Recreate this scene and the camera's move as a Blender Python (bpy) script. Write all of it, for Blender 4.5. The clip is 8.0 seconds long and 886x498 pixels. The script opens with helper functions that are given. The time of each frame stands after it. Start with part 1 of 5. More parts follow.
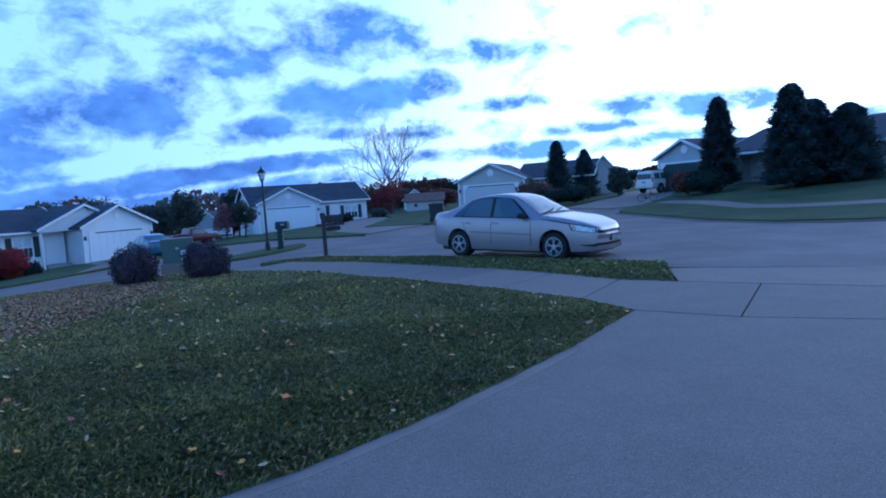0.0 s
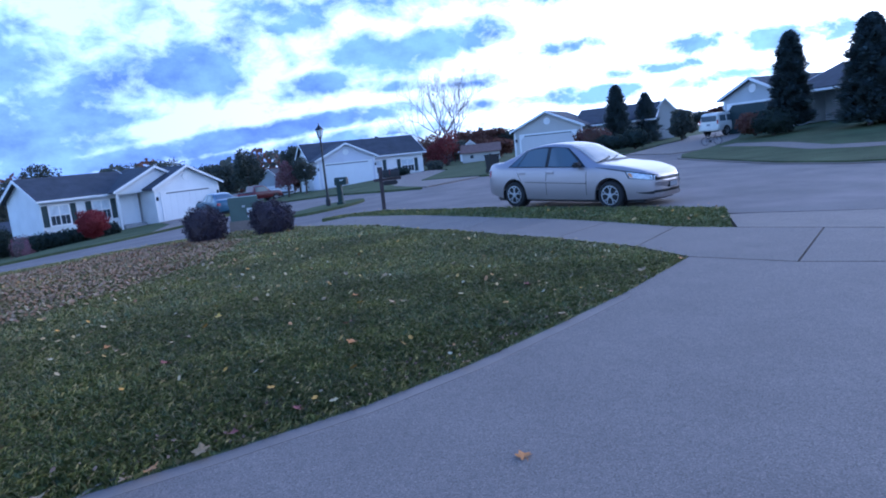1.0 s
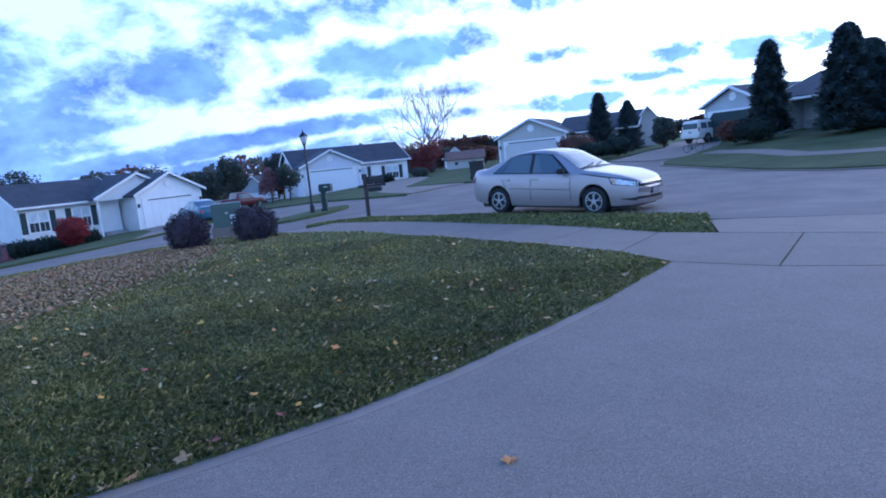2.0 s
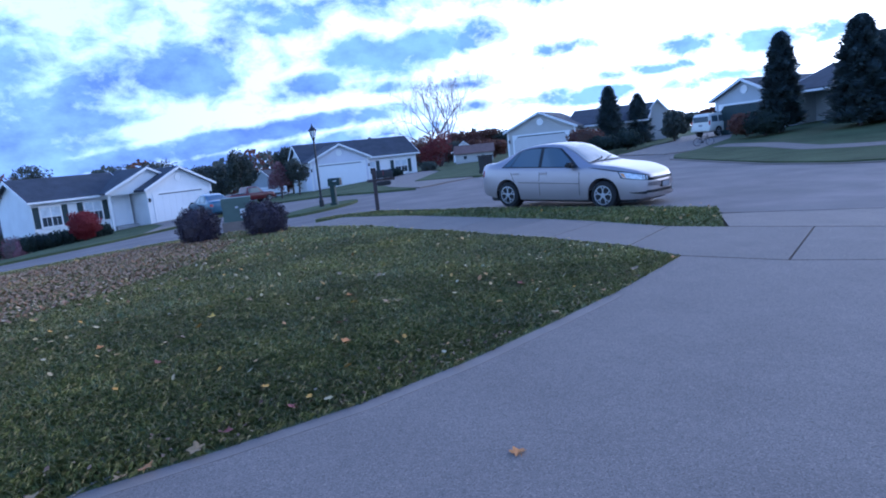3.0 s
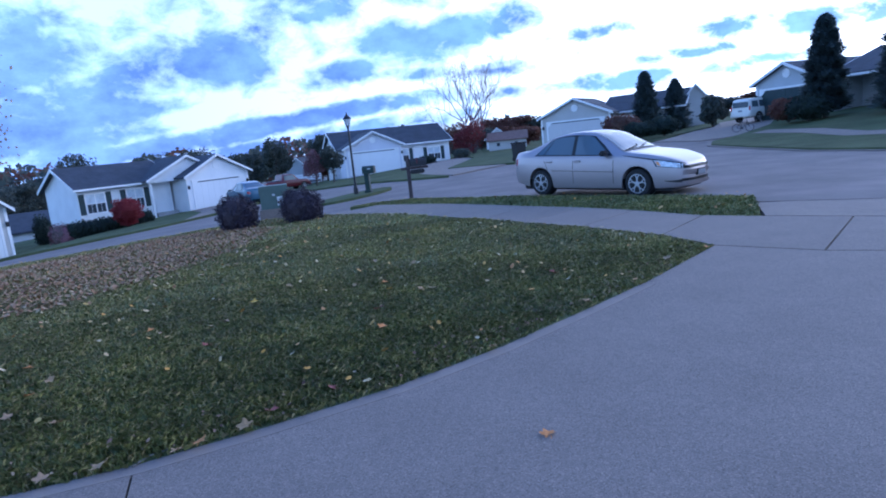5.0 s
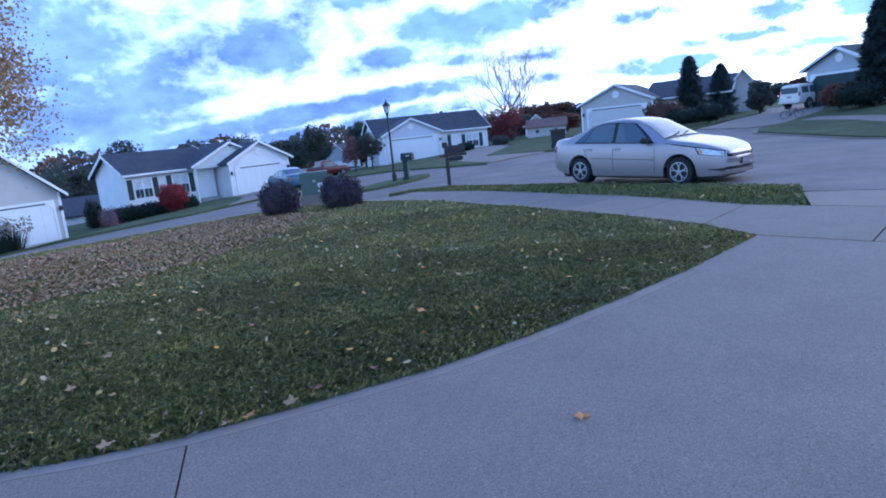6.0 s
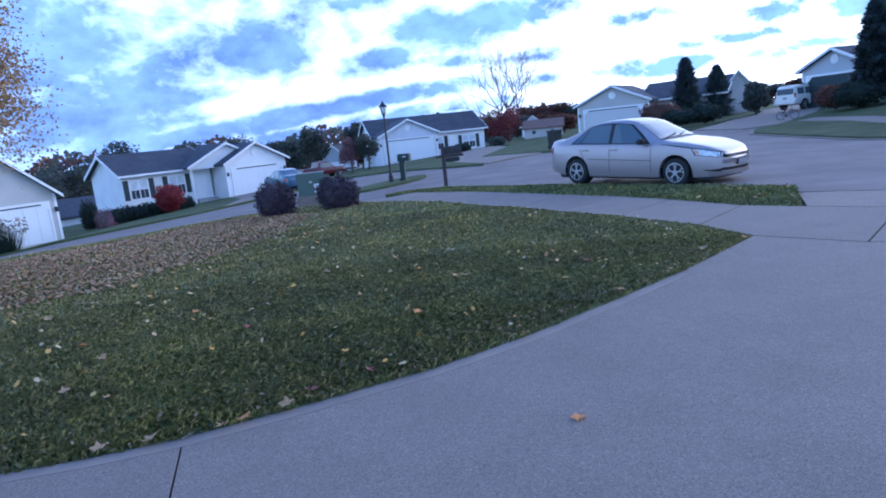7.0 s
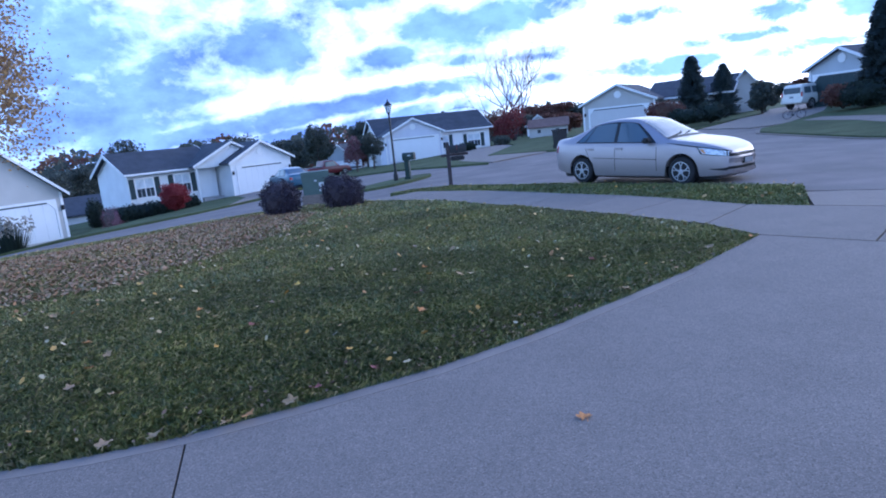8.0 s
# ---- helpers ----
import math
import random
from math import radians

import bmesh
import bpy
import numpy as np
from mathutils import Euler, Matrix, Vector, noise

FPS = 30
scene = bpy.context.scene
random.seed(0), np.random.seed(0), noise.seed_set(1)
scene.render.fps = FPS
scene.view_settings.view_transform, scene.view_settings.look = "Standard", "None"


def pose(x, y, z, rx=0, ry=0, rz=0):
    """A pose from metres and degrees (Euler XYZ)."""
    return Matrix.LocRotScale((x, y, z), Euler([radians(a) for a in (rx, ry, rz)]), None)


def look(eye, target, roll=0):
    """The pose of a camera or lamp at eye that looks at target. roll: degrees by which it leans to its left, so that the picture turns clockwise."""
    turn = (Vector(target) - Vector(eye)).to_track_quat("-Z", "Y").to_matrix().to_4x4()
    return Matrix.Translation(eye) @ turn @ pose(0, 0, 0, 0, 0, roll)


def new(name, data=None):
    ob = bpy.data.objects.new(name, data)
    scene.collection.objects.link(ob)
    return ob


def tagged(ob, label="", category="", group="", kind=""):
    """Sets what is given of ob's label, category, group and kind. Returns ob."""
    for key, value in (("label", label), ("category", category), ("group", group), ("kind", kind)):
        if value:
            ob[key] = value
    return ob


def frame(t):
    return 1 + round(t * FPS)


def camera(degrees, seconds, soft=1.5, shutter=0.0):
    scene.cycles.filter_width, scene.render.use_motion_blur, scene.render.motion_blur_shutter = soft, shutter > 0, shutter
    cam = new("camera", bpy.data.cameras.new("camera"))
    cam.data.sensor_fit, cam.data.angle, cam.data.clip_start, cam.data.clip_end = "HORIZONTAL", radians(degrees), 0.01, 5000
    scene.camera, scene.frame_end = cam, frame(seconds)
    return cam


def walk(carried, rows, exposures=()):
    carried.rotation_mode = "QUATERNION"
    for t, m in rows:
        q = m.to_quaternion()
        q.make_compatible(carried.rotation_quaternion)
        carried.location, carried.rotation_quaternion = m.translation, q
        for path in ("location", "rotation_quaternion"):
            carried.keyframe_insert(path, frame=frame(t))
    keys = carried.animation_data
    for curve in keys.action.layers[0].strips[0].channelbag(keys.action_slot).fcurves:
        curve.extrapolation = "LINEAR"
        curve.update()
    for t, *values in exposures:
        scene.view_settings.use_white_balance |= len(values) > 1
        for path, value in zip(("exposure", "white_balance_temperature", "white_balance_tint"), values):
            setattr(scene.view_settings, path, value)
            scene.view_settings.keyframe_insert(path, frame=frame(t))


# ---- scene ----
cam = camera(70, 8.0, soft=1.9)
PATH = (
    (0, look((0.043, 0.481, 1.496), (2.072, 10.235, 0.633), -3.73)),
    (0.2, look((0.046, 0.478, 1.498), (2.063, 10.222, 0.493), -4.05)),
    (0.5, look((0.057, 0.443, 1.506), (1.403, 10.272, 0.250), -4.81)),
    (0.8, look((0.049, 0.315, 1.518), (0.903, 10.168, 0.022), -5.55)),
    (1, look((0.046, 0.239, 1.523), (1.100, 10.063, -0.020), -5.71)),
    (1.5, look((0.045, 0.258, 1.505), (1.378, 10.063, 0.064), -5.60)),
    (3, look((0.040, 0.219, 1.510), (1.196, 10.032, -0.028), -5.75)),
    (3.5, look((0.044, 0.217, 1.514), (1.118, 10.034, -0.060), -5.83)),
    (4, look((0.039, 0.173, 1.530), (0.997, 9.990, -0.114), -5.96)),
    (5.3, look((0.009, 0.048, 1.558), (0.505, 9.880, -0.178), -6.02)),
    (5.5, look((0.005, 0.030, 1.562), (0.390, 9.861, -0.229), -6.05)),
    (6, look((-0.005, -0.025, 1.565), (0.019, 9.807, -0.261), -5.97)),
    (6.5, look((0.001, -0.016, 1.562), (0.099, 9.820, -0.240), -5.90)),
    (7, look((0.001, -0.015, 1.561), (0.076, 9.818, -0.256), -5.95)),
    (7.5, look((-0.005, -0.024, 1.568), (0.026, 9.806, -0.264), -5.99)),
    (8, look((0.000, -0.000, 1.550), (0.000, 9.832, -0.273), -5.90)),
)
walk(cam, PATH, ((0, 0.02, 4150, 12), (0.5, 0.35, 4380, 16), (1.0, 0.66, 4680, 20), (4, 0.66, 4700, 20), (5.4, 0.66, 4720, 20), (6.2, 0.83, 4860, 20), (8, 0.84, 4860, 20)))


# ---- sky and light ----
def node(nt, kind, inputs=None):
    n = nt.nodes.new(kind)
    for k, v in (inputs or {}).items():
        if isinstance(v, bpy.types.NodeSocket):
            nt.links.new(v, n.inputs[k])
        else:
            n.inputs[k].default_value = v
    return n


def ramp(nt, fac, stops):
    n = node(nt, "ShaderNodeValToRGB", {"Fac": fac})
    el = n.color_ramp.elements
    while len(el) < len(stops):
        el.new(0.5)
    for e, (p, c) in zip(el, stops):
        e.position, e.color = p, (c, c, c, 1) if isinstance(c, (int, float)) else (*c, 1)
    return n.outputs["Color"]


def math_node(nt, op, a, b=0.0, clamp=False):
    n = node(nt, "ShaderNodeMath", {0: a, 1: b})
    n.operation, n.use_clamp = op, clamp
    return n.outputs[0]


def mix_rgb(nt, fac, a, b, blend="MIX"):
    n = node(nt, "ShaderNodeMix")
    n.data_type, n.blend_type = "RGBA", blend
    for sock, v in zip((n.inputs[0], n.inputs[6], n.inputs[7]), (fac, a, b)):
        if isinstance(v, bpy.types.NodeSocket):
            nt.links.new(v, sock)
        else:
            sock.default_value = v if isinstance(v, (int, float)) else (*v[:3], 1)
    return n.outputs[2]


SUN_AZ, SUN_EL = radians(58), radians(10)   # azimuth from +y towards +x
world = bpy.data.worlds.new("world")
scene.world = world
world.use_nodes = True
nt = world.node_tree
nt.nodes.clear()
sky = node(nt, "ShaderNodeTexSky")
sky.sky_type, sky.sun_disc, sky.sun_elevation, sky.sun_rotation = "NISHITA", False, SUN_EL, SUN_AZ
sky.air_density, sky.dust_density, sky.ozone_density = 1.2, 1.0, 2.5
coord = node(nt, "ShaderNodeTexCoord").outputs["Generated"]
sep = node(nt, "ShaderNodeSeparateXYZ", {0: coord})
height = math_node(nt, "MAXIMUM", sep.outputs[2], 0.0)
lift = math_node(nt, "ADD", height, 0.20)
flat = node(nt, "ShaderNodeCombineXYZ", {0: math_node(nt, "DIVIDE", sep.outputs[0], lift),
                                        1: math_node(nt, "DIVIDE", sep.outputs[1], lift), 2: 3.7}).outputs[0]
east = math_node(nt, "ADD", math_node(nt, "MULTIPLY", sep.outputs[0], math.sin(SUN_AZ)), math_node(nt, "MULTIPLY", sep.outputs[1], math.cos(SUN_AZ)))
# bearing and height of the cloud banks: degrees east of +y, degrees up, half width, half height, weight
BANKS = ((-14, 10.0, 5.5, 2.0, 1.0), (-19, 9.4, 4.0, 1.6, 0.9), (-26, 7.0, 7.0, 2.4, 1.0), (-30, 12.0, 6.0, 2.8, 0.85), (-12, 3.7, 16.0, 0.75, 1.1), (-6, 1.9, 13.0, 0.7, 0.8),
         (1.0, 8.9, 2.2, 1.3, 0.8), (4.2, 8.0, 3.2, 1.3, 0.85), (8.0, 9.0, 3.6, 1.2, 0.9), (12, 9.7, 2.0, 1.0, 0.7), (18, 7.5, 3.2, 0.6, 0.9), (28.8, 6.5, 3.2, 0.9, 0.9),
         (25.6, 5.0, 4.0, 0.5, 0.8), (35.7, 6.0, 4.0, 0.8, 0.9), (-3.7, 6.9, 2.6, 0.9, 0.8), (2.6, 5.9, 3.0, 0.5, 0.6), (9.8, 5.5, 3.0, 0.5, 0.6), (20, 3.4, 14.0, 0.6, 0.8),
         (46, 3.4, 4.0, 1.0, 0.9), (-5.3, 13.0, 4.0, 1.4, 0.5), (5.5, 14.0, 4.5, 2.0, 0.7), (16, 12.0, 4.0, 0.8, 0.6))
# the bright rifts between them
RIFTS = ((-16.5, 5.8, 5.0, 0.65, 1.0), (-24, 2.9, 4.5, 0.45, 0.8), (2, 5.0, 8.0, 0.45, 0.6), (-7.6, 9.0, 1.8, 1.2, 0.7), (-23, 13.2, 3.0, 0.8, 0.5))
azim = math_node(nt, "MULTIPLY", math_node(nt, "ARCTAN2", sep.outputs[0], sep.outputs[1]), 57.2958)
elev = math_node(nt, "MULTIPLY", math_node(nt, "ARCSINE", sep.outputs[2]), 57.2958)
dome = node(nt, "ShaderNodeCombineXYZ", {0: math_node(nt, "MULTIPLY", azim, 1 / 6.5), 1: math_node(nt, "MULTIPLY", elev, 1 / 4.2), 2: 1.3}).outputs[0]
big = node(nt, "ShaderNodeTexNoise", {"Vector": dome, "Scale": 0.7, "Detail": 2.0, "Roughness": 0.5}).outputs[0]
puffs = node(nt, "ShaderNodeTexNoise", {"Vector": dome, "Scale": 2.0, "Detail": 9.0, "Roughness": 0.60, "Distortion": 0.25}).outputs[0]
lean = math_node(nt, "SUBTRACT", elev, math_node(nt, "MULTIPLY", math_node(nt, "MINIMUM", azim, 0.0), 0.1))   # the western banks dip away


def patches(rows):
    best = None
    for ba, be, bw, bh, bs in rows:
        u = math_node(nt, "MULTIPLY", math_node(nt, "SUBTRACT", azim, ba), 1 / bw)
        v = math_node(nt, "MULTIPLY", math_node(nt, "SUBTRACT", lean, be), 1 / bh)
        r2 = math_node(nt, "ADD", math_node(nt, "MULTIPLY", u, u), math_node(nt, "MULTIPLY", v, v))
        w = math_node(nt, "MULTIPLY", math_node(nt, "SUBTRACT", 1.6, r2), bs)
        best = w if best is None else math_node(nt, "MAXIMUM", best, w)
    return best


bank = math_node(nt, "MULTIPLY", math_node(nt, "MAXIMUM", patches(BANKS), -0.7), 0.25)
bank = math_node(nt, "SUBTRACT", bank, math_node(nt, "MULTIPLY", math_node(nt, "MAXIMUM", patches(RIFTS), 0.0), 0.24))
shade = math_node(nt, "ADD", math_node(nt, "MULTIPLY", big, 0.45), math_node(nt, "MULTIPLY", puffs, 1.5))
shade = math_node(nt, "ADD", math_node(nt, "SUBTRACT", shade, math_node(nt, "MULTIPLY", east, 0.16)), bank)
shade = math_node(nt, "ADD", shade, 0.09)
dark = ramp(nt, math_node(nt, "MULTIPLY", shade, 0.6), ((0.50, 0.0), (0.59, 0.42), (0.74, 1.0)))
facing = math_node(nt, "MULTIPLY", math_node(nt, "ADD", east, 1.0), 0.5)
glow = ramp(nt, facing, ((0.0, (0.98, 1.28, 1.55)), (0.35, (0.80, 1.10, 1.35)), (0.62, (0.72, 0.88, 1.15)), (0.80, (0.95, 1.08, 1.08)), (0.92, (1.9, 1.9, 1.8)), (1.0, (2.7, 2.6, 2.4))))
cloud = ramp(nt, facing, ((0.0, (0.30, 0.44, 0.62)), (0.70, (0.175, 0.27, 0.54)), (0.92, (0.20, 0.33, 0.53)), (1.0, (0.30, 0.48, 0.62))))
wisps = node(nt, "ShaderNodeTexNoise", {"Vector": dome, "Scale": 2.6, "Detail": 7.0, "Roughness": 0.6}).outputs[0]
cloud = mix_rgb(nt, 1.0, cloud, ramp(nt, math_node(nt, "ADD", math_node(nt, "MULTIPLY", wisps, 0.5), math_node(nt, "MULTIPLY", big, 0.5)), ((0.38, (0.72, 0.76, 0.82)), (0.62, (1.5, 1.5, 1.35)))), "MULTIPLY")
paint = mix_rgb(nt, dark, glow, cloud)
paint = mix_rgb(nt, 1.0, paint, ramp(nt, height, ((0.36, 1.0), (0.70, (0.16, 0.25, 0.46)))), "MULTIPLY")   # dusk deepens towards the zenith
clear = mix_rgb(nt, 1.0, sky.outputs[0], (0.08, 0.08, 0.08), "MULTIPLY")
total = mix_rgb(nt, 0.93, clear, paint)
back = node(nt, "ShaderNodeBackground", {"Color": total, "Strength": 1.0})
node(nt, "ShaderNodeOutputWorld", {"Surface": back.outputs[0]})

sun = new("sun", bpy.data.lights.new("sun", "SUN"))
sun.data.energy, sun.data.angle, sun.data.color = 0.7, radians(25), (1.0, 0.96, 0.94)
sun.matrix_world = look((60 * math.sin(SUN_AZ), 60 * math.cos(SUN_AZ), 60 * math.tan(SUN_EL)), (0, 0, 0))


# ---- materials ----
def material(name, color, rough=0.8, metal=0.0, vary=0.25, scale=4.0, fine=60.0, bump=0.2, dist=0.004, island=0.0, spec=0.4, second=None, obj=0.0, coat=0.0, wfine=0.45, grit=0.0):
    """A surface with broad stains and fine grain at real-world size."""
    m = bpy.data.materials.new(name)
    m.use_nodes = True
    t = m.node_tree
    t.nodes.clear()
    pos = node(t, "ShaderNodeNewGeometry").outputs["Position"]
    a = node(t, "ShaderNodeTexNoise", {"Vector": pos, "Scale": scale, "Detail": 5.0, "Roughness": 0.6}).outputs[0]
    b = node(t, "ShaderNodeTexNoise", {"Vector": pos, "Scale": fine, "Detail": 3.0, "Roughness": 0.6}).outputs[0]
    f = math_node(t, "ADD", math_node(t, "MULTIPLY", a, 1.0 - wfine), math_node(t, "MULTIPLY", b, wfine))
    lo = tuple(c * (1 - vary) for c in color)
    hi = second or tuple(min(1.0, c * (1 + vary)) for c in color)
    n = node(t, "ShaderNodeValToRGB", {"Fac": f})
    n.color_ramp.elements[0].position, n.color_ramp.elements[0].color = 0.32, (*lo, 1)
    n.color_ramp.elements[1].position, n.color_ramp.elements[1].color = 0.68, (*hi, 1)
    col = n.outputs["Color"]
    if grit:                                     # pale and dark grains of aggregate, and small dark pits
        cells = node(t, "ShaderNodeTexVoronoi", {"Vector": pos, "Scale": 150.0})
        tint = node(t, "ShaderNodeSeparateXYZ", {0: cells.outputs["Color"]}).outputs[0]
        col = mix_rgb(t, 1.0, col, ramp(t, tint, ((0.0, (1 - 1.5 * grit,) * 3), (0.16, (1 - 0.5 * grit,) * 3), (0.55, 1.0), (0.86, (1 + 0.5 * grit,) * 3), (1.0, (1 + 1.6 * grit, 1 + 1.5 * grit, 1 + 1.35 * grit)))), "MULTIPLY")
        worn = node(t, "ShaderNodeTexNoise", {"Vector": pos, "Scale": 16.0, "Detail": 8.0, "Roughness": 0.75}).outputs[0]
        col = mix_rgb(t, 1.0, col, ramp(t, worn, ((0.34, 0.92), (0.50, 1.0), (0.66, (1.06, 1.055, 1.05)))), "MULTIPLY")
    rnd = None
    if island:
        rnd, amount = node(t, "ShaderNodeNewGeometry").outputs["Random Per Island"], island
    elif obj:
        rnd, amount = node(t, "ShaderNodeObjectInfo").outputs["Random"], obj
    if rnd is not None:
        g = math_node(t, "ADD", math_node(t, "MULTIPLY", rnd, amount), 1.0 - amount / 2)
        hsv = node(t, "ShaderNodeHueSaturation", {"Color": col, "Value": g})
        col = hsv.outputs[0]
    bs = node(t, "ShaderNodeBsdfPrincipled", {"Base Color": col, "Roughness": rough, "Metallic": metal, "Specular IOR Level": spec, "Coat Weight": coat, "Coat Roughness": 0.05})
    if bump:
        bp = node(t, "ShaderNodeBump", {"Height": f, "Strength": bump, "Distance": dist})
        t.links.new(bp.outputs[0], bs.inputs["Normal"])
    node(t, "ShaderNodeOutputMaterial", {"Surface": bs.outputs[0]})
    return m


def leaf_material(name, colors, rough=0.6, thin=0.0, patch=False):
    """Leaves or needles: each loose piece takes its own tone; thin ones let light through."""
    m = bpy.data.materials.new(name)
    m.use_nodes = True
    t = m.node_tree
    t.nodes.clear()
    r = node(t, "ShaderNodeNewGeometry").outputs["Random Per Island"]
    n = node(t, "ShaderNodeValToRGB", {"Fac": r})
    el = n.color_ramp.elements
    while len(el) < len(colors):
        el.new(0.5)
    for i, c in enumerate(colors):
        el[i].position, el[i].color = i / max(1, len(colors) - 1), (*c, 1)
    tone = n.outputs[0]
    if patch:                                    # drier and lusher patches across the turf
        pos = node(t, "ShaderNodeNewGeometry").outputs["Position"]
        wide = node(t, "ShaderNodeTexNoise", {"Vector": pos, "Scale": 0.7, "Detail": 4.0, "Roughness": 0.62}).outputs[0]
        tufts = node(t, "ShaderNodeTexNoise", {"Vector": pos, "Scale": 7.0, "Detail": 2.0}).outputs[0]
        tone = mix_rgb(t, 1.0, tone, ramp(t, wide, ((0.34, (0.84, 0.90, 0.98)), (0.50, (1.1, 1.12, 1.08)), (0.66, (1.34, 1.32, 1.05)))), "MULTIPLY")
        tone = mix_rgb(t, 1.0, tone, ramp(t, tufts, ((0.34, (0.84, 0.86, 0.88)), (0.52, 1.04), (0.68, (1.2, 1.2, 1.1)))), "MULTIPLY")
    bs = node(t, "ShaderNodeBsdfPrincipled", {"Base Color": tone, "Roughness": rough, "Specular IOR Level": 0.25})
    if thin:
        glow_through = node(t, "ShaderNodeBsdfTranslucent", {"Color": tone})
        bs = node(t, "ShaderNodeMixShader", {0: thin, 1: bs.outputs[0], 2: glow_through.outputs[0]})
    node(t, "ShaderNodeOutputMaterial", {"Surface": bs.outputs[0]})
    return m


def siding_material(name, color):
    """Horizontal lap boards, about 11 cm to the weather."""
    m = bpy.data.materials.new(name)
    m.use_nodes = True
    t = m.node_tree
    t.nodes.clear()
    pos = node(t, "ShaderNodeNewGeometry").outputs["Position"]
    z = node(t, "ShaderNodeSeparateXYZ", {0: pos}).outputs[2]
    lap = math_node(t, "FRACT", math_node(t, "MULTIPLY", z, 1 / 0.115))
    a = node(t, "ShaderNodeTexNoise", {"Vector": pos, "Scale": 0.8, "Detail": 5.0}).outputs[0]
    n = node(t, "ShaderNodeValToRGB", {"Fac": a})
    n.color_ramp.elements[0].position, n.color_ramp.elements[0].color = 0.3, (*[c * 0.88 for c in color], 1)
    n.color_ramp.elements[1].position, n.color_ramp.elements[1].color = 0.7, (*color, 1)
    bs = node(t, "ShaderNodeBsdfPrincipled", {"Base Color": n.outputs[0], "Roughness": 0.55, "Specular IOR Level": 0.3})
    bp = node(t, "ShaderNodeBump", {"Height": math_node(t, "MULTIPLY", lap, -1.0), "Strength": 0.8, "Distance": 0.012})
    t.links.new(bp.outputs[0], bs.inputs["Normal"])
    node(t, "ShaderNodeOutputMaterial", {"Surface": bs.outputs[0]})
    return m


def glass_material(name, tint, rough=0.04):
    m = bpy.data.materials.new(name)
    m.use_nodes = True
    t = m.node_tree
    bs = t.nodes["Principled BSDF"]
    bs.inputs["Base Color"].default_value = (*tint, 1)
    bs.inputs["Roughness"].default_value = rough
    bs.inputs["Specular IOR Level"].default_value = 0.8
    return m


def clear_glass(name, tint):
    m = bpy.data.materials.new(name)
    m.use_nodes = True
    t = m.node_tree
    t.nodes.clear()
    fr = node(t, "ShaderNodeFresnel", {"IOR": 1.5})
    tr = node(t, "ShaderNodeBsdfTransparent", {"Color": (*tint, 1)})
    gl = node(t, "ShaderNodeBsdfGlossy", {"Color": (1, 1, 1, 1), "Roughness": 0.03})
    mx = node(t, "ShaderNodeMixShader", {0: fr.outputs[0], 1: tr.outputs[0], 2: gl.outputs[0]})
    node(t, "ShaderNodeOutputMaterial", {"Surface": mx.outputs[0]})
    return m


def glowing(name, color, strength):
    m = bpy.data.materials.new(name)
    m.use_nodes = True
    t = m.node_tree
    t.nodes.clear()
    e = node(t, "ShaderNodeEmission", {"Color": (*color, 1), "Strength": strength})
    node(t, "ShaderNodeOutputMaterial", {"Surface": e.outputs[0]})
    return m


M = {}
M["soil"] = material("soil", (0.055, 0.07, 0.03), 0.95, vary=0.4, scale=0.6, fine=25, bump=0.5, dist=0.03)
M["turf"] = material("turf", (0.130, 0.142, 0.055), 0.95, vary=0.4, scale=0.9, fine=45, bump=0.9, dist=0.03, spec=0.1)
M["farturf"] = material("far_turf", (0.085, 0.100, 0.045), 0.95, vary=0.45, scale=0.5, fine=20, bump=0.9, dist=0.04, spec=0.1)
M["concrete"] = material("concrete", (0.218, 0.174, 0.141), 0.9, vary=0.26, scale=1.6, fine=150, bump=0.3, dist=0.003, obj=0.08, wfine=0.72, grit=0.27)
M["pale_concrete"] = material("pale_trowelled_concrete", (0.255, 0.203, 0.164), 0.85, vary=0.22, scale=2.0, fine=110, bump=0.15, dist=0.002, wfine=0.5)
M["asphalt"] = material("asphalt", (0.182, 0.148, 0.130), 0.9, vary=0.45, scale=0.5, fine=50, bump=0.4, dist=0.004)
M["joint"] = material("joint_dirt", (0.03, 0.03, 0.028), 0.95, vary=0.3, bump=0)
M["white_trim"] = material("white_trim", (0.80, 0.79, 0.78), 0.5, vary=0.06, scale=1.5, bump=0)
M["garage_white"] = material("white_painted_steel", (0.78, 0.78, 0.78), 0.45, vary=0.05, scale=1.0, bump=0)
M["garage_cream"] = material("cream_painted_steel", (0.58, 0.56, 0.55), 0.45, vary=0.05, scale=1.0, bump=0)
M["siding_white"] = siding_material("white_siding", (0.82, 0.82, 0.82))
M["siding_lilac"] = siding_material("pale_lilac_grey_siding", (0.70, 0.69, 0.74))
M["siding_tan"] = siding_material("tan_siding", (0.52, 0.50, 0.47))
M["siding_grey"] = siding_material("grey_siding", (0.48, 0.50, 0.52))
M["shingle"] = material("asphalt_shingles", (0.056, 0.060, 0.072), 0.92, vary=0.35, scale=1.2, fine=14, bump=0.6, dist=0.02)
M["foundation"] = material("foundation", (0.35, 0.34, 0.33), 0.9)
M["brick_red"] = material("brown_shingle", (0.20, 0.125, 0.10), 0.9, vary=0.3, scale=3, fine=12)
# shutter colour; also used where shade is painted at the garage doors
M["shutter"] = material("dark_shutter_and_shade", (0.025, 0.045, 0.048), 0.6, vary=0.15, bump=0.1)
M["pane"] = glass_material("window_pane", (0.05, 0.06, 0.07))
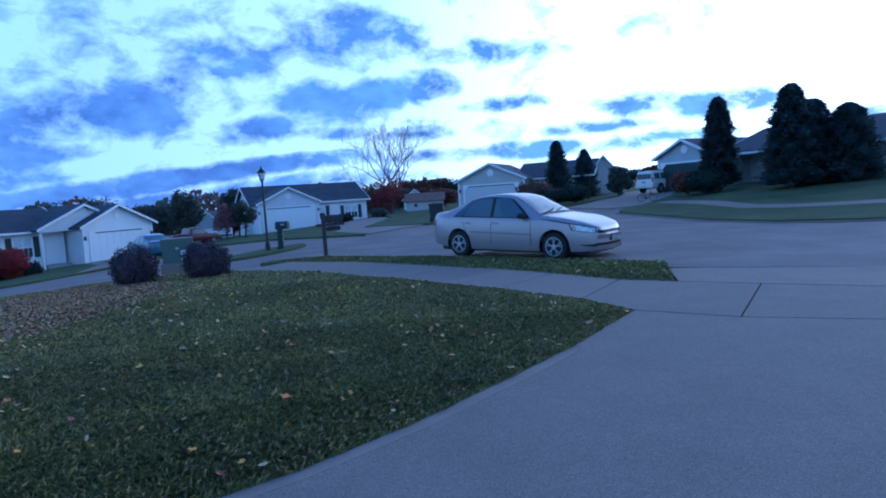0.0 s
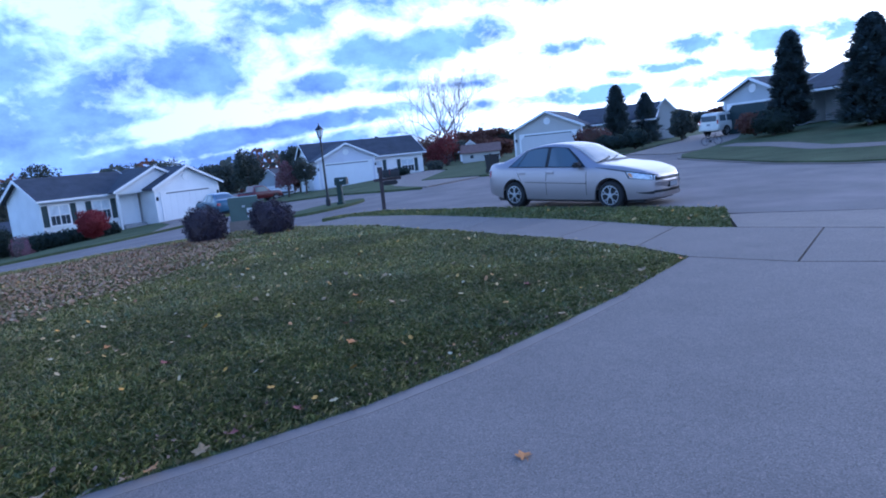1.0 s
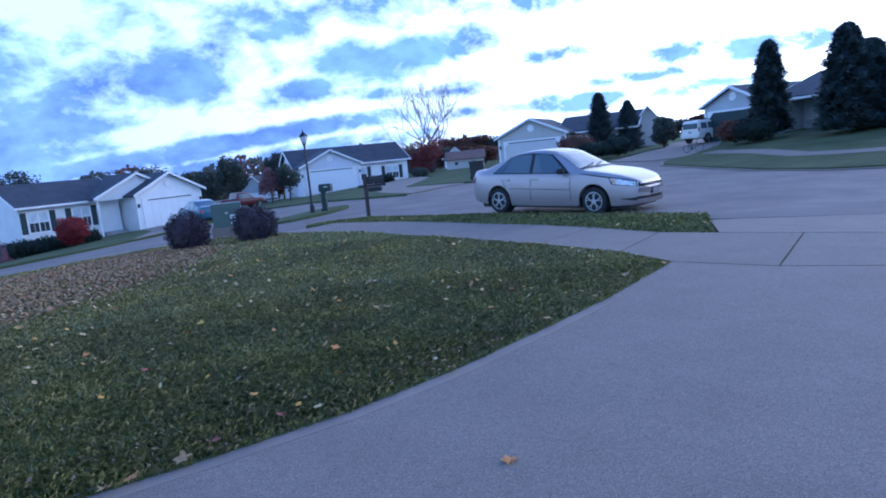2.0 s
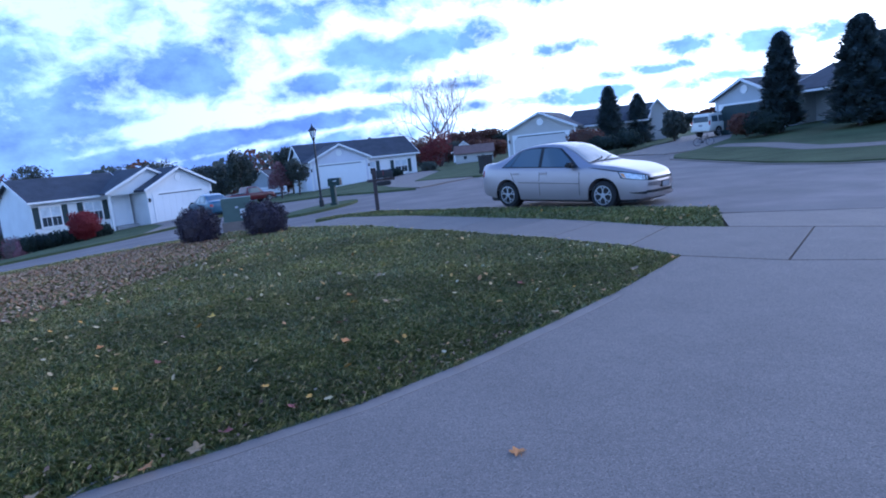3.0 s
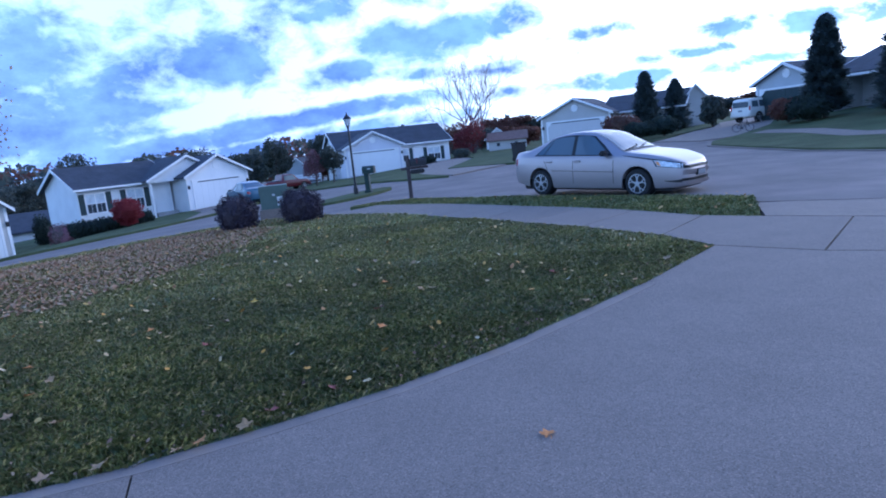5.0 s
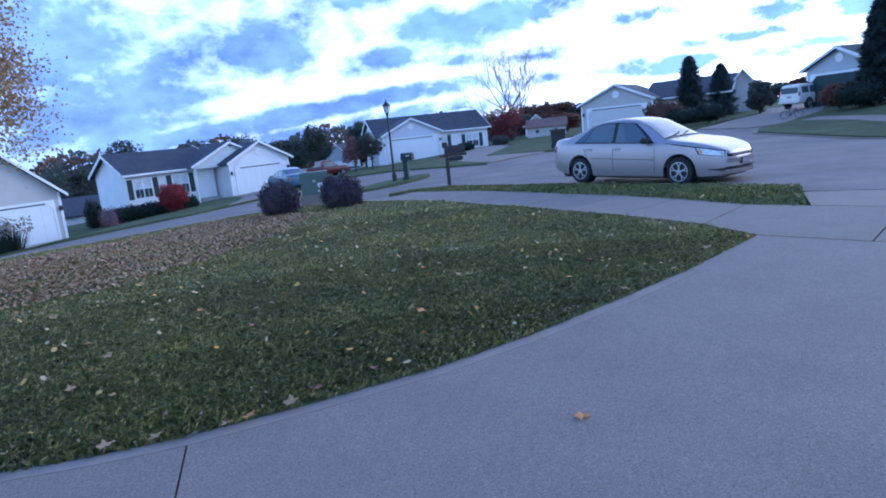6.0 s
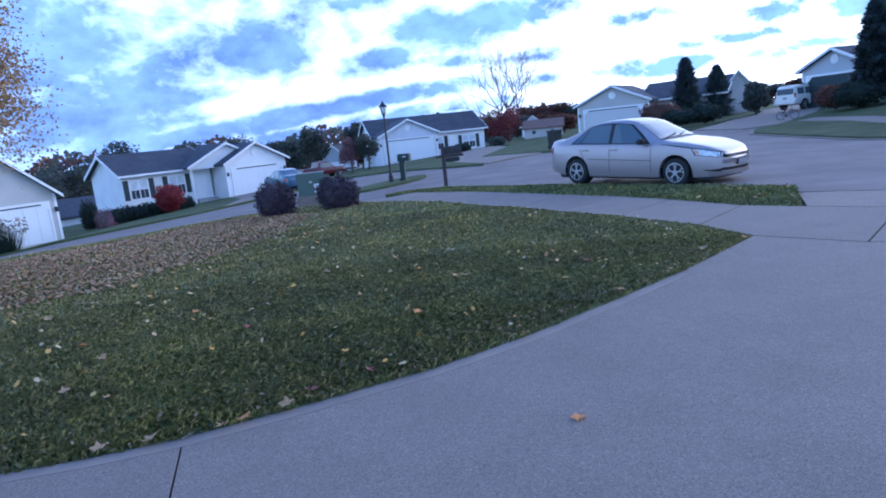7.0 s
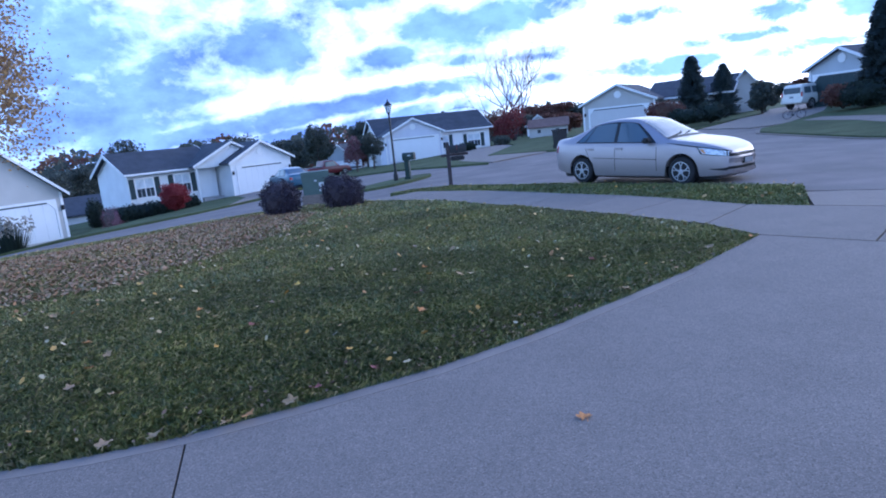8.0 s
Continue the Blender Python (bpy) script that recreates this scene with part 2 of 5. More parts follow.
# pale base colour stands for sky mirrored in the upper panes
M["sky_pane"] = material("pane_painted_sky_bright", (0.60, 0.64, 0.68), 0.12, vary=0.25, scale=3, bump=0)
M["black_metal"] = material("black_painted_metal", (0.018, 0.018, 0.02), 0.45, vary=0.2, bump=0.05)
M["dark_wood"] = material("weathered_wood", (0.060, 0.045, 0.045), 0.85, vary=0.35, scale=6, fine=40, bump=0.4)
M["pale_bark"] = material("pale_bark", (0.12, 0.095, 0.10), 0.9, vary=0.3, scale=6, fine=30, bump=0.5, dist=0.01)
M["bark"] = material("bark", (0.075, 0.06, 0.05), 0.95, vary=0.4, scale=6, fine=30, bump=0.8, dist=0.02)


# ---- shared builders ----
def part(name, bm, mat, parent=None, label="", smooth=False):
    me = bpy.data.meshes.new(name)
    bm.to_mesh(me)
    bm.free()
    if smooth:
        me.shade_smooth()
        me.set_sharp_from_angle(angle=radians(38))
    mats = mat if isinstance(mat, (list, tuple)) else [mat]
    for x in mats:
        me.materials.append(x)
    ob = new(name, me)
    if parent is not None:
        ob.parent = parent
    if label:
        ob["label"] = label
    return ob


def raw(name, verts, faces, mat, parent=None, label="", smooth=False):
    me = bpy.data.meshes.new(name)
    me.from_pydata([tuple(v) for v in verts], [], [tuple(f) for f in faces])
    me.update()
    if smooth:
        me.shade_smooth()
    me.materials.append(mat)
    ob = new(name, me)
    if parent is not None:
        ob.parent = parent
    if label:
        ob["label"] = label
    return ob


def thing(name, m, label, category, group=""):
    e = new(name)
    e.matrix_basis = m
    return tagged(e, label, category, group)


def add_box(bm, x0, y0, z0, x1, y1, z1, bevel=0.0, m=None):
    vs = [bm.verts.new((x, y, z)) for z in (z0, z1) for y in (y0, y1) for x in (x0, x1)]
    fs = [bm.faces.new([vs[i] for i in f]) for f in ((0, 2, 3, 1), (4, 5, 7, 6), (0, 1, 5, 4), (2, 6, 7, 3), (0, 4, 6, 2), (1, 3, 7, 5))]
    if bevel:
        es = list({e for f in fs for e in f.edges})
        out = bmesh.ops.bevel(bm, geom=es, offset=bevel, segments=2, affect="EDGES")
        vs = list({v for f in out["faces"] for v in f.verts} | {v for v in vs if v.is_valid})
    if m is not None:
        bmesh.ops.transform(bm, matrix=m, verts=[v for v in vs if v.is_valid])
    return vs


def box(x0, y0, z0, x1, y1, z1, bevel=0.0):
    bm = bmesh.new()
    add_box(bm, min(x0, x1), min(y0, y1), min(z0, z1), max(x0, x1), max(y0, y1), max(z0, z1), bevel)
    return bm


def prism(poly, axis_from, axis_to, plane="xz"):
    """A polygon in one plane, pushed along the third axis."""
    bm = bmesh.new()
    def put(a, b, c):
        return {"xz": (a, c, b), "yz": (c, a, b), "xy": (a, b, c)}[plane]
    v0 = [bm.verts.new(put(a, b, axis_from)) for a, b in poly]
    v1 = [bm.verts.new(put(a, b, axis_to)) for a, b in poly]
    bm.faces.new(v0)
    bm.faces.new(v1[::-1])
    n = len(poly)
    for i in range(n):
        bm.faces.new((v0[i], v1[i], v1[(i + 1) % n], v0[(i + 1) % n]))
    bmesh.ops.recalc_face_normals(bm, faces=bm.faces)
    return bm


def tube(bm, points, radii, n=8, cap=True):
    """A round bar along points."""
    rings = []
    for i, (p, r) in enumerate(zip(points, radii)):
        p = Vector(p)
        d = (Vector(points[min(i + 1, len(points) - 1)]) - Vector(points[max(i - 1, 0)])).normalized()
        side = d.cross(Vector((0.31, 0.93, 0.17))).normalized()
        up = d.cross(side)
        rings.append([bm.verts.new(p + (side * math.cos(a) + up * math.sin(a)) * r) for a in (2 * math.pi * k / n for k in range(n))])
    for a, b in zip(rings, rings[1:]):
        for k in range(n):
            bm.faces.new((a[k], a[(k + 1) % n], b[(k + 1) % n], b[k]))
    if cap:
        bm.faces.new(rings[0][::-1])
        bm.faces.new(rings[-1])
    return rings


def tube_part(points, radii, n=8):
    bm = bmesh.new()
    tube(bm, points, radii, n)
    bmesh.ops.recalc_face_normals(bm, faces=bm.faces)
    return bm


def lathe(profile, n=20):
    """Turn (radius, z) pairs round the z axis."""
    bm = bmesh.new()
    rings = [[bm.verts.new((r * math.cos(2 * math.pi * k / n), r * math.sin(2 * math.pi * k / n), z)) for k in range(n)] for r, z in profile]
    for a, b in zip(rings, rings[1:]):
        for k in range(n):
            bm.faces.new((a[k], a[(k + 1) % n], b[(k + 1) % n], b[k]))
    bm.faces.new(rings[0][::-1])
    bm.faces.new(rings[-1])
    bmesh.ops.recalc_face_normals(bm, faces=bm.faces)
    return bm


# ---- lie of the land ----
def soft(u, w):
    return w * math.log1p(math.exp(max(-30.0, min(30.0, u / w))))


def land(x, y):
    """Falls away to the west, rises to the lawn across the street."""
    d = -x + 0.25 * (y - 10) - 3
    z = -0.078 * soft(d, 3.0) / (1 + math.exp(-(y - 14) / 3.0))
    z -= 0.10 * (1 - math.tanh((x + 19.0) / 1.6)) * (1 - math.tanh((y - 40) / 3.0))
    z = max(z, -3.4)
    e = soft(x - 17 - 0.12 * max(0.0, y - 30), 1.5)
    return z + 1.5 * math.tanh(0.09 * e / 1.5)


def drape(name, poly, off, thick, mat, step=2.0, label="", parent=None, kind="structure", category=""):
    """A sheet cut to a plan outline, laid over the land, with sides going down."""
    bm = bmesh.new()
    f = bm.faces.new([bm.verts.new((x, y, 0)) for x, y in poly])
    bm.normal_update()
    if f.normal.z < 0:
        f.normal_flip()
    bmesh.ops.triangulate(bm, faces=bm.faces[:])
    xs, ys = [p[0] for p in poly], [p[1] for p in poly]
    for axis, lo, hi in ((0, min(xs), max(xs)), (1, min(ys), max(ys))):
        k = math.floor(lo / step) + 1
        while k * step < hi:
            co, no = [0, 0, 0], [0, 0, 0]
            co[axis], no[axis] = k * step, 1
            bmesh.ops.bisect_plane(bm, geom=bm.verts[:] + bm.edges[:] + bm.faces[:], dist=1e-5, plane_co=co, plane_no=no)
            k += 1
    for v in bm.verts:
        o = off(v.co.x, v.co.y) if callable(off) else off
        v.co.z = land(v.co.x, v.co.y) + o
    if thick:
        rim = [e for e in bm.edges if e.is_boundary]
        out = bmesh.ops.extrude_edge_only(bm, edges=rim)
        for v in [g for g in out["geom"] if isinstance(g, bmesh.types.BMVert)]:
            v.co.z -= thick
    ob = part(name, bm, mat, parent, smooth=False)
    if parent is None:
        tagged(ob, label, category, "", kind)
    return ob


def ribbon(left, right):
    return list(left) + list(right)[::-1]


# ---- ground, street, pavements, lawns ----
def far_sheet():
    """One sheet of land out to the horizon, finer near the street."""
    line = lambda a: [s * (4.0 * k + 0.004 * k ** 4) for s, k in a]
    ks = [(-1, k) for k in range(24, 0, -1)] + [(1, k) for k in range(25)]
    xs = line(ks)
    ys = [y + 30 for y in xs]
    verts = [(x, y, (land(x, y) if abs(x) < 300 else 0.0) - 0.40) for y in ys for x in xs]
    n = len(xs)
    faces = [(j * n + i, j * n + i + 1, (j + 1) * n + i + 1, (j + 1) * n + i) for j in range(n - 1) for i in range(n - 1)]
    ob = raw("ground", verts, faces, M["farturf"], smooth=True)
    tagged(ob, "wide grassy land reaching to the horizon", "ground", "", "structure")


far_sheet()

ROAD = [(40, -14), (12, 6), (9.0, 8.7), (6.2, 10.8), (4.8, 13.2), (3.0, 15.6), (0.4, 18.4), (-2.2, 17.6), (-4, 19), (-7, 20), (-11, 18), (-16, 14), (-30, 2),
        (-36, 8), (-20, 24), (-15, 28), (-11, 31), (-8, 38), (-9, 50), (-10, 60), (-2, 66), (6, 66), (9, 60), (5, 44), (10, 40), (20, 50), (26, 52), (29, 46), (24, 36),
        (19, 33), (18, 28), (16, 22), (17, 18), (22, 14), (44, 0)]
drape("road", ROAD, lambda x, y: -0.10 + 0.035 * math.exp(-((x - 5) ** 2 + (y - 14.6) ** 2) / 40.0), 0.3, M["asphalt"], 3.0, "pale worn residential street surface", category="road")

LAWN_EDGE = [(-12, 2.55), (-6, 2.75), (-2.49, 3.17), (-2.07, 3.24), (-1.56, 3.38), (-0.94, 3.64), (-0.15, 4.02), (0.62, 4.52), (1.54, 5.25), (2.28, 5.87), (3.66, 7.2)]
LAWN_BACK = [(3.47, 8.22), (2.80, 9.73), (2.15, 10.88), (1.6, 11.95), (0.05, 14.95), (-1.95, 17.6), (-3.2, 18.9), (-5.6, 20.0), (-8.1, 19.6), (-10.4, 17.6), (-13, 14.5), (-20, 8), (-20, 2.4)]
LAWN = LAWN_EDGE + LAWN_BACK


def swell(x, y):
    """The front lawn is mown turf, slightly humped."""
    return 0.0 + 0.02 * noise.noise(Vector((x * 0.5, y * 0.5, 0)))


drape("lawn", LAWN, swell, 0.35, M["turf"], 0.5, "front lawn of autumn grass with fallen leaves", category="lawn")
VERGE = [(5.22, 8.80), (4.66, 9.48), (4.12, 10.86), (3.52, 12.12), (2.70, 13.45), (1.72, 15.3), (0.42, 17.6), (-1.45, 19.6), (-0.6, 19.85), (0.46, 19.25), (1.85, 17.3), (2.95, 15.9), (4.0, 14.5), (4.85, 13.2), (5.6, 12.1), (6.38, 10.96)]
drape("verge", VERGE, swell, 0.3, M["turf"], 0.5, "grass strip between pavement and street", category="verge")

WEST_LAWN = [(-36, 12), (-21, 23.5), (-15.5, 27.5), (-11.5, 30.5), (-9.0, 34), (-8.5, 40), (-9.5, 47), (-11, 56), (-12, 70), (-80, 70), (-80, 12)]
drape("lawn_west", WEST_LAWN, 0.0, 0.4, M["farturf"], 3.0, "mown lawn in front of the white houses", category="lawn")
MID_LAWN = [(-9.6, 70), (-8.0, 52), (-5.8, 45), (-2.6, 41.0), (0.6, 33.6), (2.6, 30.6), (1.6, 37), (1.0, 50), (0.9, 63), (0.9, 72)]
drape("lawn_middle", MID_LAWN, 0.0, 0.4, M["farturf"], 3.0, "mown lawn beside the garage driveway", category="lawn")
ISLE = [(-1.7 + 1.25 * math.cos(a) + 0.9 * math.sin(a), 26.6 + 2.6 * math.sin(a)) for a in (2 * math.pi * k / 14 for k in range(14))]
drape("grass_island", ISLE, 0.0, 0.3, M["farturf"], 1.0, "small grass island round the lamp post", category="verge")
NORTH_LAWN = [(3.4, 40), (6.6, 34.8), (9.5, 36.2), (14, 38.6), (17.4, 41.7), (22.0, 46.4), (24.6, 47.3), (27.5, 53), (40, 80), (-2, 110), (7.5, 66), (7.2, 56)]
drape("lawn_north", NORTH_LAWN, 0.0, 0.4, M["farturf"], 3.0, "mown lawn round the beige house", category="lawn")
EAST_LAWN = [(19.0, 33.9), (16.6, 32.2), (15.3, 29.8), (14.6, 25.2), (14.0, 20.6), (14.3, 17.6), (15.5, 15.7), (18.5, 13.2), (30, 5), (80, -20), (80, 70), (32, 56), (28.8, 46), (23.2, 37.8)]
drape("lawn_east", EAST_LAWN, 0.0, 0.4, M["farturf"], 2.0, "rising lawn under spruce trees across the street", category="lawn")

KERB_IN = [(16.6, 32.2), (15.3, 29.8), (14.6, 25.2), (14.0, 20.6), (14.3, 17.6), (15.5, 15.7), (18.5, 13.2), (30, 5)]
KERB_OUT = [(16.4, 32.4), (15.13, 29.85), (14.43, 25.2), (13.83, 20.6), (14.13, 17.5), (15.37, 15.55), (18.4, 13.05), (29.9, 4.85)]
drape("kerb", ribbon(KERB_IN, KERB_OUT), -0.055, 0.2, M["concrete"], 2.0, "low concrete kerb along the rising lawn", category="kerb")
WALK_A = [(19.3, 33.2), (18.7, 28.0), (17.5, 23.6), (17.8, 21.4), (18.6, 19.6), (19.3, 18.3), (24, 12.8), (34, 4)]
WALK_B = [(20.4, 33.4), (19.9, 28.2), (18.7, 24.0), (19.0, 21.8), (19.7, 20.2), (20.3, 19.1), (24.8, 13.8), (34.8, 5)]
drape("pavement_east", ribbon(WALK_A, WALK_B), 0.012, 0.1, M["concrete"], 1.5, "narrow concrete footpath across the rising lawn", category="pavement")
drape("driveway_east", [(23.0, 37.7), (19.2, 33.8), (17.2, 34.6), (17.2, 41.0), (22.2, 46.0), (24.8, 46.9), (27.2, 51.5), (30.5, 50.0), (29, 45.4)], -0.03, 0.2, M["concrete"], 2.0, "concrete driveway up to the grey garage", category="driveway")
drape("driveway_middle", [(1.2, 50), (1.7, 37), (2.9, 31.5), (6.2, 35.0), (6.4, 55), (7.3, 67), (-4.2, 67), (-4.0, 62), (0.9, 64)], -0.04, 0.2, M["concrete"], 3.0, "concrete driveway to the white garage", category="driveway")
drape("driveway_north", [(9.2, 36.0), (14, 38.4), (19.0, 53.2), (13.8, 56.4)], 0.014, 0.2, M["concrete"], 3.0, "concrete driveway to the beige garage", category="driveway")
drape("driveway_west", [(-8.6, 38), (-9.2, 45), (-11.2, 54), (-15.6, 49.4), (-12, 40), (-10.5, 32)], 0.014, 0.2, M["concrete"], 3.0, "concrete driveway beside the white garage", category="driveway")


# ---- houses ----
def rake_roof(name, x0, x1, y0, y1, z, rise, over, parent, along, mat, thick=0.14):
    """Two roof slopes over a block; along is the ridge's axis."""
    for s in (-1, 1):
        if along == "y":
            mid, half = (x0 + x1) / 2, (x1 - x0) / 2
            e = half + over
            drop = rise * over / half
            poly = [(mid, z + rise), (mid + s * e, z - drop), (mid + s * e, z - drop + thick), (mid, z + rise + thick)]
            part(name, prism(poly, y0 - over, y1 + over, "xz"), mat, parent)
        else:
            mid, half = (y0 + y1) / 2, (y1 - y0) / 2
            e = half + over
            drop = rise * over / half
            poly = [(mid, z + rise), (mid + s * e, z - drop), (mid + s * e, z - drop + thick), (mid, z + rise + thick)]
            part(name, prism(poly, x0 - over, x1 + over, "yz"), mat, parent)


def gable_block(x0, x1, y0, y1, z, rise, along, mat, parent, base=-0.7, name="wall"):
    """A block with walls up to the slopes, floor to ridge."""
    if along == "y":
        mid = (x0 + x1) / 2
        poly = [(x0, base), (x1, base), (x1, z), (mid, z + rise - 0.01), (x0, z)]
        part(name, prism(poly, y0, y1, "xz"), mat, parent)
    else:
        mid = (y0 + y1) / 2
        poly = [(y0, base), (y1, base), (y1, z), (mid, z + rise - 0.01), (y0, z)]
        part(name, prism(poly, x0, x1, "yz"), mat, parent)


def rake_boards(x0, x1, y, z, rise, over, parent):
    """White boards along a front gable."""
    mid, half = (x0 + x1) / 2, (x1 - x0) / 2
    for s in (-1, 1):
        e = half + over
        drop = rise * over / half
        poly = [(mid, z + rise + 0.15), (mid + s * e, z - drop + 0.15), (mid + s * e, z - drop - 0.03), (mid, z + rise - 0.03)]
        part("rake_board", prism(poly, y - over - 0.03, y - over + 0.02, "xz"), M["white_trim"], parent)


def garage_door(x0, x1, y, h, parent, mat):
    door = part("garage_door", box(x0, y - 0.02, 0, x1, y + 0.04, h), mat, parent, "panelled overhead garage door")
    rows, cols = 4, 8
    for r in range(rows):
        for c in range(cols):
            w, hh = (x1 - x0) / cols, h / rows
            part("panel", box(x0 + c * w + 0.07, y - 0.035, r * hh + 0.07, x0 + (c + 1) * w - 0.07, y - 0.019, (r + 1) * hh - 0.07), mat, door)
    # the door is not recessed: a flat dark strip stands for the head's shadow
    part("door_head_shadow", box(x0 + 0.02, y - 0.045, h - 0.075, x1 - 0.02, y - 0.021, h), M["shutter"], parent, "dark strip drawn as shadow along the garage door's top")
    cut = 0.38
    for s, xa in ((1, x0), (-1, x1)):
        part("door_casing", box(xa - s * 0.14, y - 0.05, 0, xa - s * 0.003, y - 0.002, h + 0.14), M["white_trim"], parent)
        part("corner_brace", prism([(xa, h), (xa + s * cut, h), (xa, h - cut)] if s > 0 else [(xa, h), (xa, h - cut), (xa - cut, h)], y - 0.055, y - 0.037, "xz"), M["white_trim"], parent)
    part("door_head", box(x0 - 0.003, y - 0.05, h + 0.003, x1 + 0.003, y - 0.002, h + 0.14), M["white_trim"], parent)


def house_window(xc, y, z0, w, h, parent, shutters=True, sashes=2):
    win = part("window", box(xc - w / 2 - 0.07, y - 0.05, z0 - 0.07, xc + w / 2 + 0.07, y + 0.03, z0 + h + 0.07), M["white_trim"], parent)
    sw = w / sashes
    for k in range(sashes):
        for r in range(2):
            xa = xc - w / 2 + k * sw
            part("pane", box(xa + 0.04, y - 0.062, z0 + r * h / 2 + 0.03, xa + sw - 0.04, y - 0.052, z0 + (r + 1) * h / 2 - 0.03), M["sky_pane"] if r else M["pane"], win)
            if r == 0:
                part("muntin", box(xa + sw / 2 - 0.012, y - 0.068, z0 + 0.03, xa + sw / 2 + 0.012, y - 0.0625, z0 + h / 2 - 0.03), M["white_trim"], win)
    part("sill", box(xc - w / 2 - 0.12, y - 0.10, z0 - 0.13, xc + w / 2 + 0.12, y - 0.002, z0 - 0.073), M["white_trim"], win)
    if shutters:
        for s in (-1, 1):
            xa = xc + s * (w / 2 + 0.28)
            part("shutter", box(xa - 0.19, y - 0.045, z0 - 0.05, xa + 0.19, y - 0.002, z0 + h + 0.05), M["shutter"], parent)


def vent(xc, y, z, parent, mat):
    bm = lathe([(0.05, 0), (0.30, 0), (0.30, 0.04), (0.24, 0.05), (0.22, 0.03), (0.02, 0.03)], 20)
    bmesh.ops.transform(bm, matrix=pose(xc, y, z, 90), verts=bm.verts)
    part("gable_vent", bm, mat, parent, "round louvred gable vent")


def sconce(x, y, z, parent):
    part("wall_lamp", box(x - 0.07, y - 0.14, z - 0.14, x + 0.07, y - 0.001, z + 0.14, 0.02), M["black_metal"], parent)


def ranch_house(m, label, siding, gw=6.4, gd=7.0, eave=2.6, rise=1.35, door_w=4.9, door_mat=None, main=(-10, 1.0), setback=1.2, depth=8.5, main_rise=1.75,
                windows=(), door_at=None, second=None, main_siding=None, porch=0.0):
    """A single-storey house: front-gabled garage and a long block beside it."""
    h = thing("house", m, label, "house", "houses round the street")
    ms = main_siding or siding
    gable_block(0, gw, 0, gd, eave, rise, "y", siding, h)
    rake_roof("roof", 0, gw, 0, gd, eave, rise, 0.35, h, "y", M["shingle"])
    rake_boards(0, gw, 0, eave, rise, 0.35, h)
    for xa in (0.0, gw):
        part("corner_board", box(xa - 0.075, -0.03, -0.2, xa + 0.075, 0.08, eave - 0.05), M["white_trim"], h)
    dx = (gw - door_w) / 2
    garage_door(dx, gw - dx, -0.004, 2.13, h, door_mat or M["garage_white"])
    vent(gw / 2, -0.002, eave + rise * 0.45, h, M["white_trim"])
    sconce(dx - 0.42, 0, 1.75, h)
    sconce(gw - dx + 0.42, 0, 1.75, h)
    a, b = main
    front = setback + porch
    if porch:
        mid = setback + depth / 2
        poly = [(front, -0.7), (setback + depth, -0.7), (setback + depth, eave), (mid, eave + main_rise - 0.01), (setback, eave), (setback, eave - 0.22), (front, eave - 0.22)]
        part("wall", prism(poly, a, b, "yz"), ms, h)
        part("porch_floor", box(a, setback - 0.1, -0.6, b, front - 0.003, 0.05), M["foundation"], h)
        for k in range(7):
            xa = a + 0.2 + k * (b - a - 0.4) / 6
            part("porch_post", box(xa - 0.06, setback + 0.02, 0.053, xa + 0.06, setback + 0.14, eave - 0.223), M["white_trim"], h)
    else:
        gable_block(a, b, setback, setback + depth, eave, main_rise, "x", ms, h)
    rake_roof("roof", a, b, setback, setback + depth, eave, main_rise, 0.4, h, "x", M["shingle"])
    part("gutter", box(a - 0.4, setback - 0.52, eave - 0.22, b + 0.4, setback - 0.40, eave - 0.08), M["white_trim"], h)
    for xa in (a, b):
        part("corner_board", box(xa - 0.075, setback - 0.03, -0.2, xa + 0.075, setback + 0.08, eave - 0.2), M["white_trim"], h)
        for s in (-1, 1):
            mid, half = setback + depth / 2, depth / 2
            e = half + 0.4
            drop = main_rise * 0.4 / half
            poly = [(mid, eave + main_rise + 0.145), (mid + s * e, eave - drop + 0.145), (mid + s * e, eave - drop - 0.08), (mid, eave + main_rise - 0.08)]
            xo = xa + (0.4 if xa == b else -0.4)
            part("rake_board", prism(poly, xo - 0.02, xo + 0.02, "yz"), M["white_trim"], h)
    for xc, z0, w, hh in windows:
        house_window(xc, front - 0.004, z0, w, hh, h)
    if door_at is not None:
        d = part("front_door", box(door_at - 0.47, setback - 0.05, 0.1, door_at + 0.47, setback - 0.004, 2.15), M["white_trim"], h, "white panelled front door")
        part("door_step", box(door_at - 0.8, setback - 0.9, -0.4, door_at + 0.8, setback - 0.06, 0.08), M["foundation"], h)
    if second:
        xa, xb, ya, rr = second
        gable_block(xa, xb, ya, setback + depth / 2, eave, rr, "y", siding, h, base=eave - 0.22)
        part("porch_post", box(xa + 0.05, ya + 0.05, -0.3, xa + 0.20, ya + 0.20, eave - 0.23), M["white_trim"], h)
        rake_roof("roof", xa, xb, ya, setback + depth / 2, eave, rr, 0.3, h, "y", M["shingle"])
        rake_boards(xa, xb, ya, eave, rr, 0.3, h)
    return h


ranch_house(pose(-15.66, 49.6, -1.75, 0, 0, 46), "white sided ranch house with dark shutters and garage", M["siding_white"], gw=5.3, door_w=4.3, main=(-6.95, -0.3), setback=2.2, depth=6.0, main_rise=1.4,
            windows=((-5.85, 0.75, 1.3, 1.35), (-3.0, 0.75, 1.2, 1.35)), door_at=-1.1, second=(-2.3, 3.9, 1.2, 1.5))
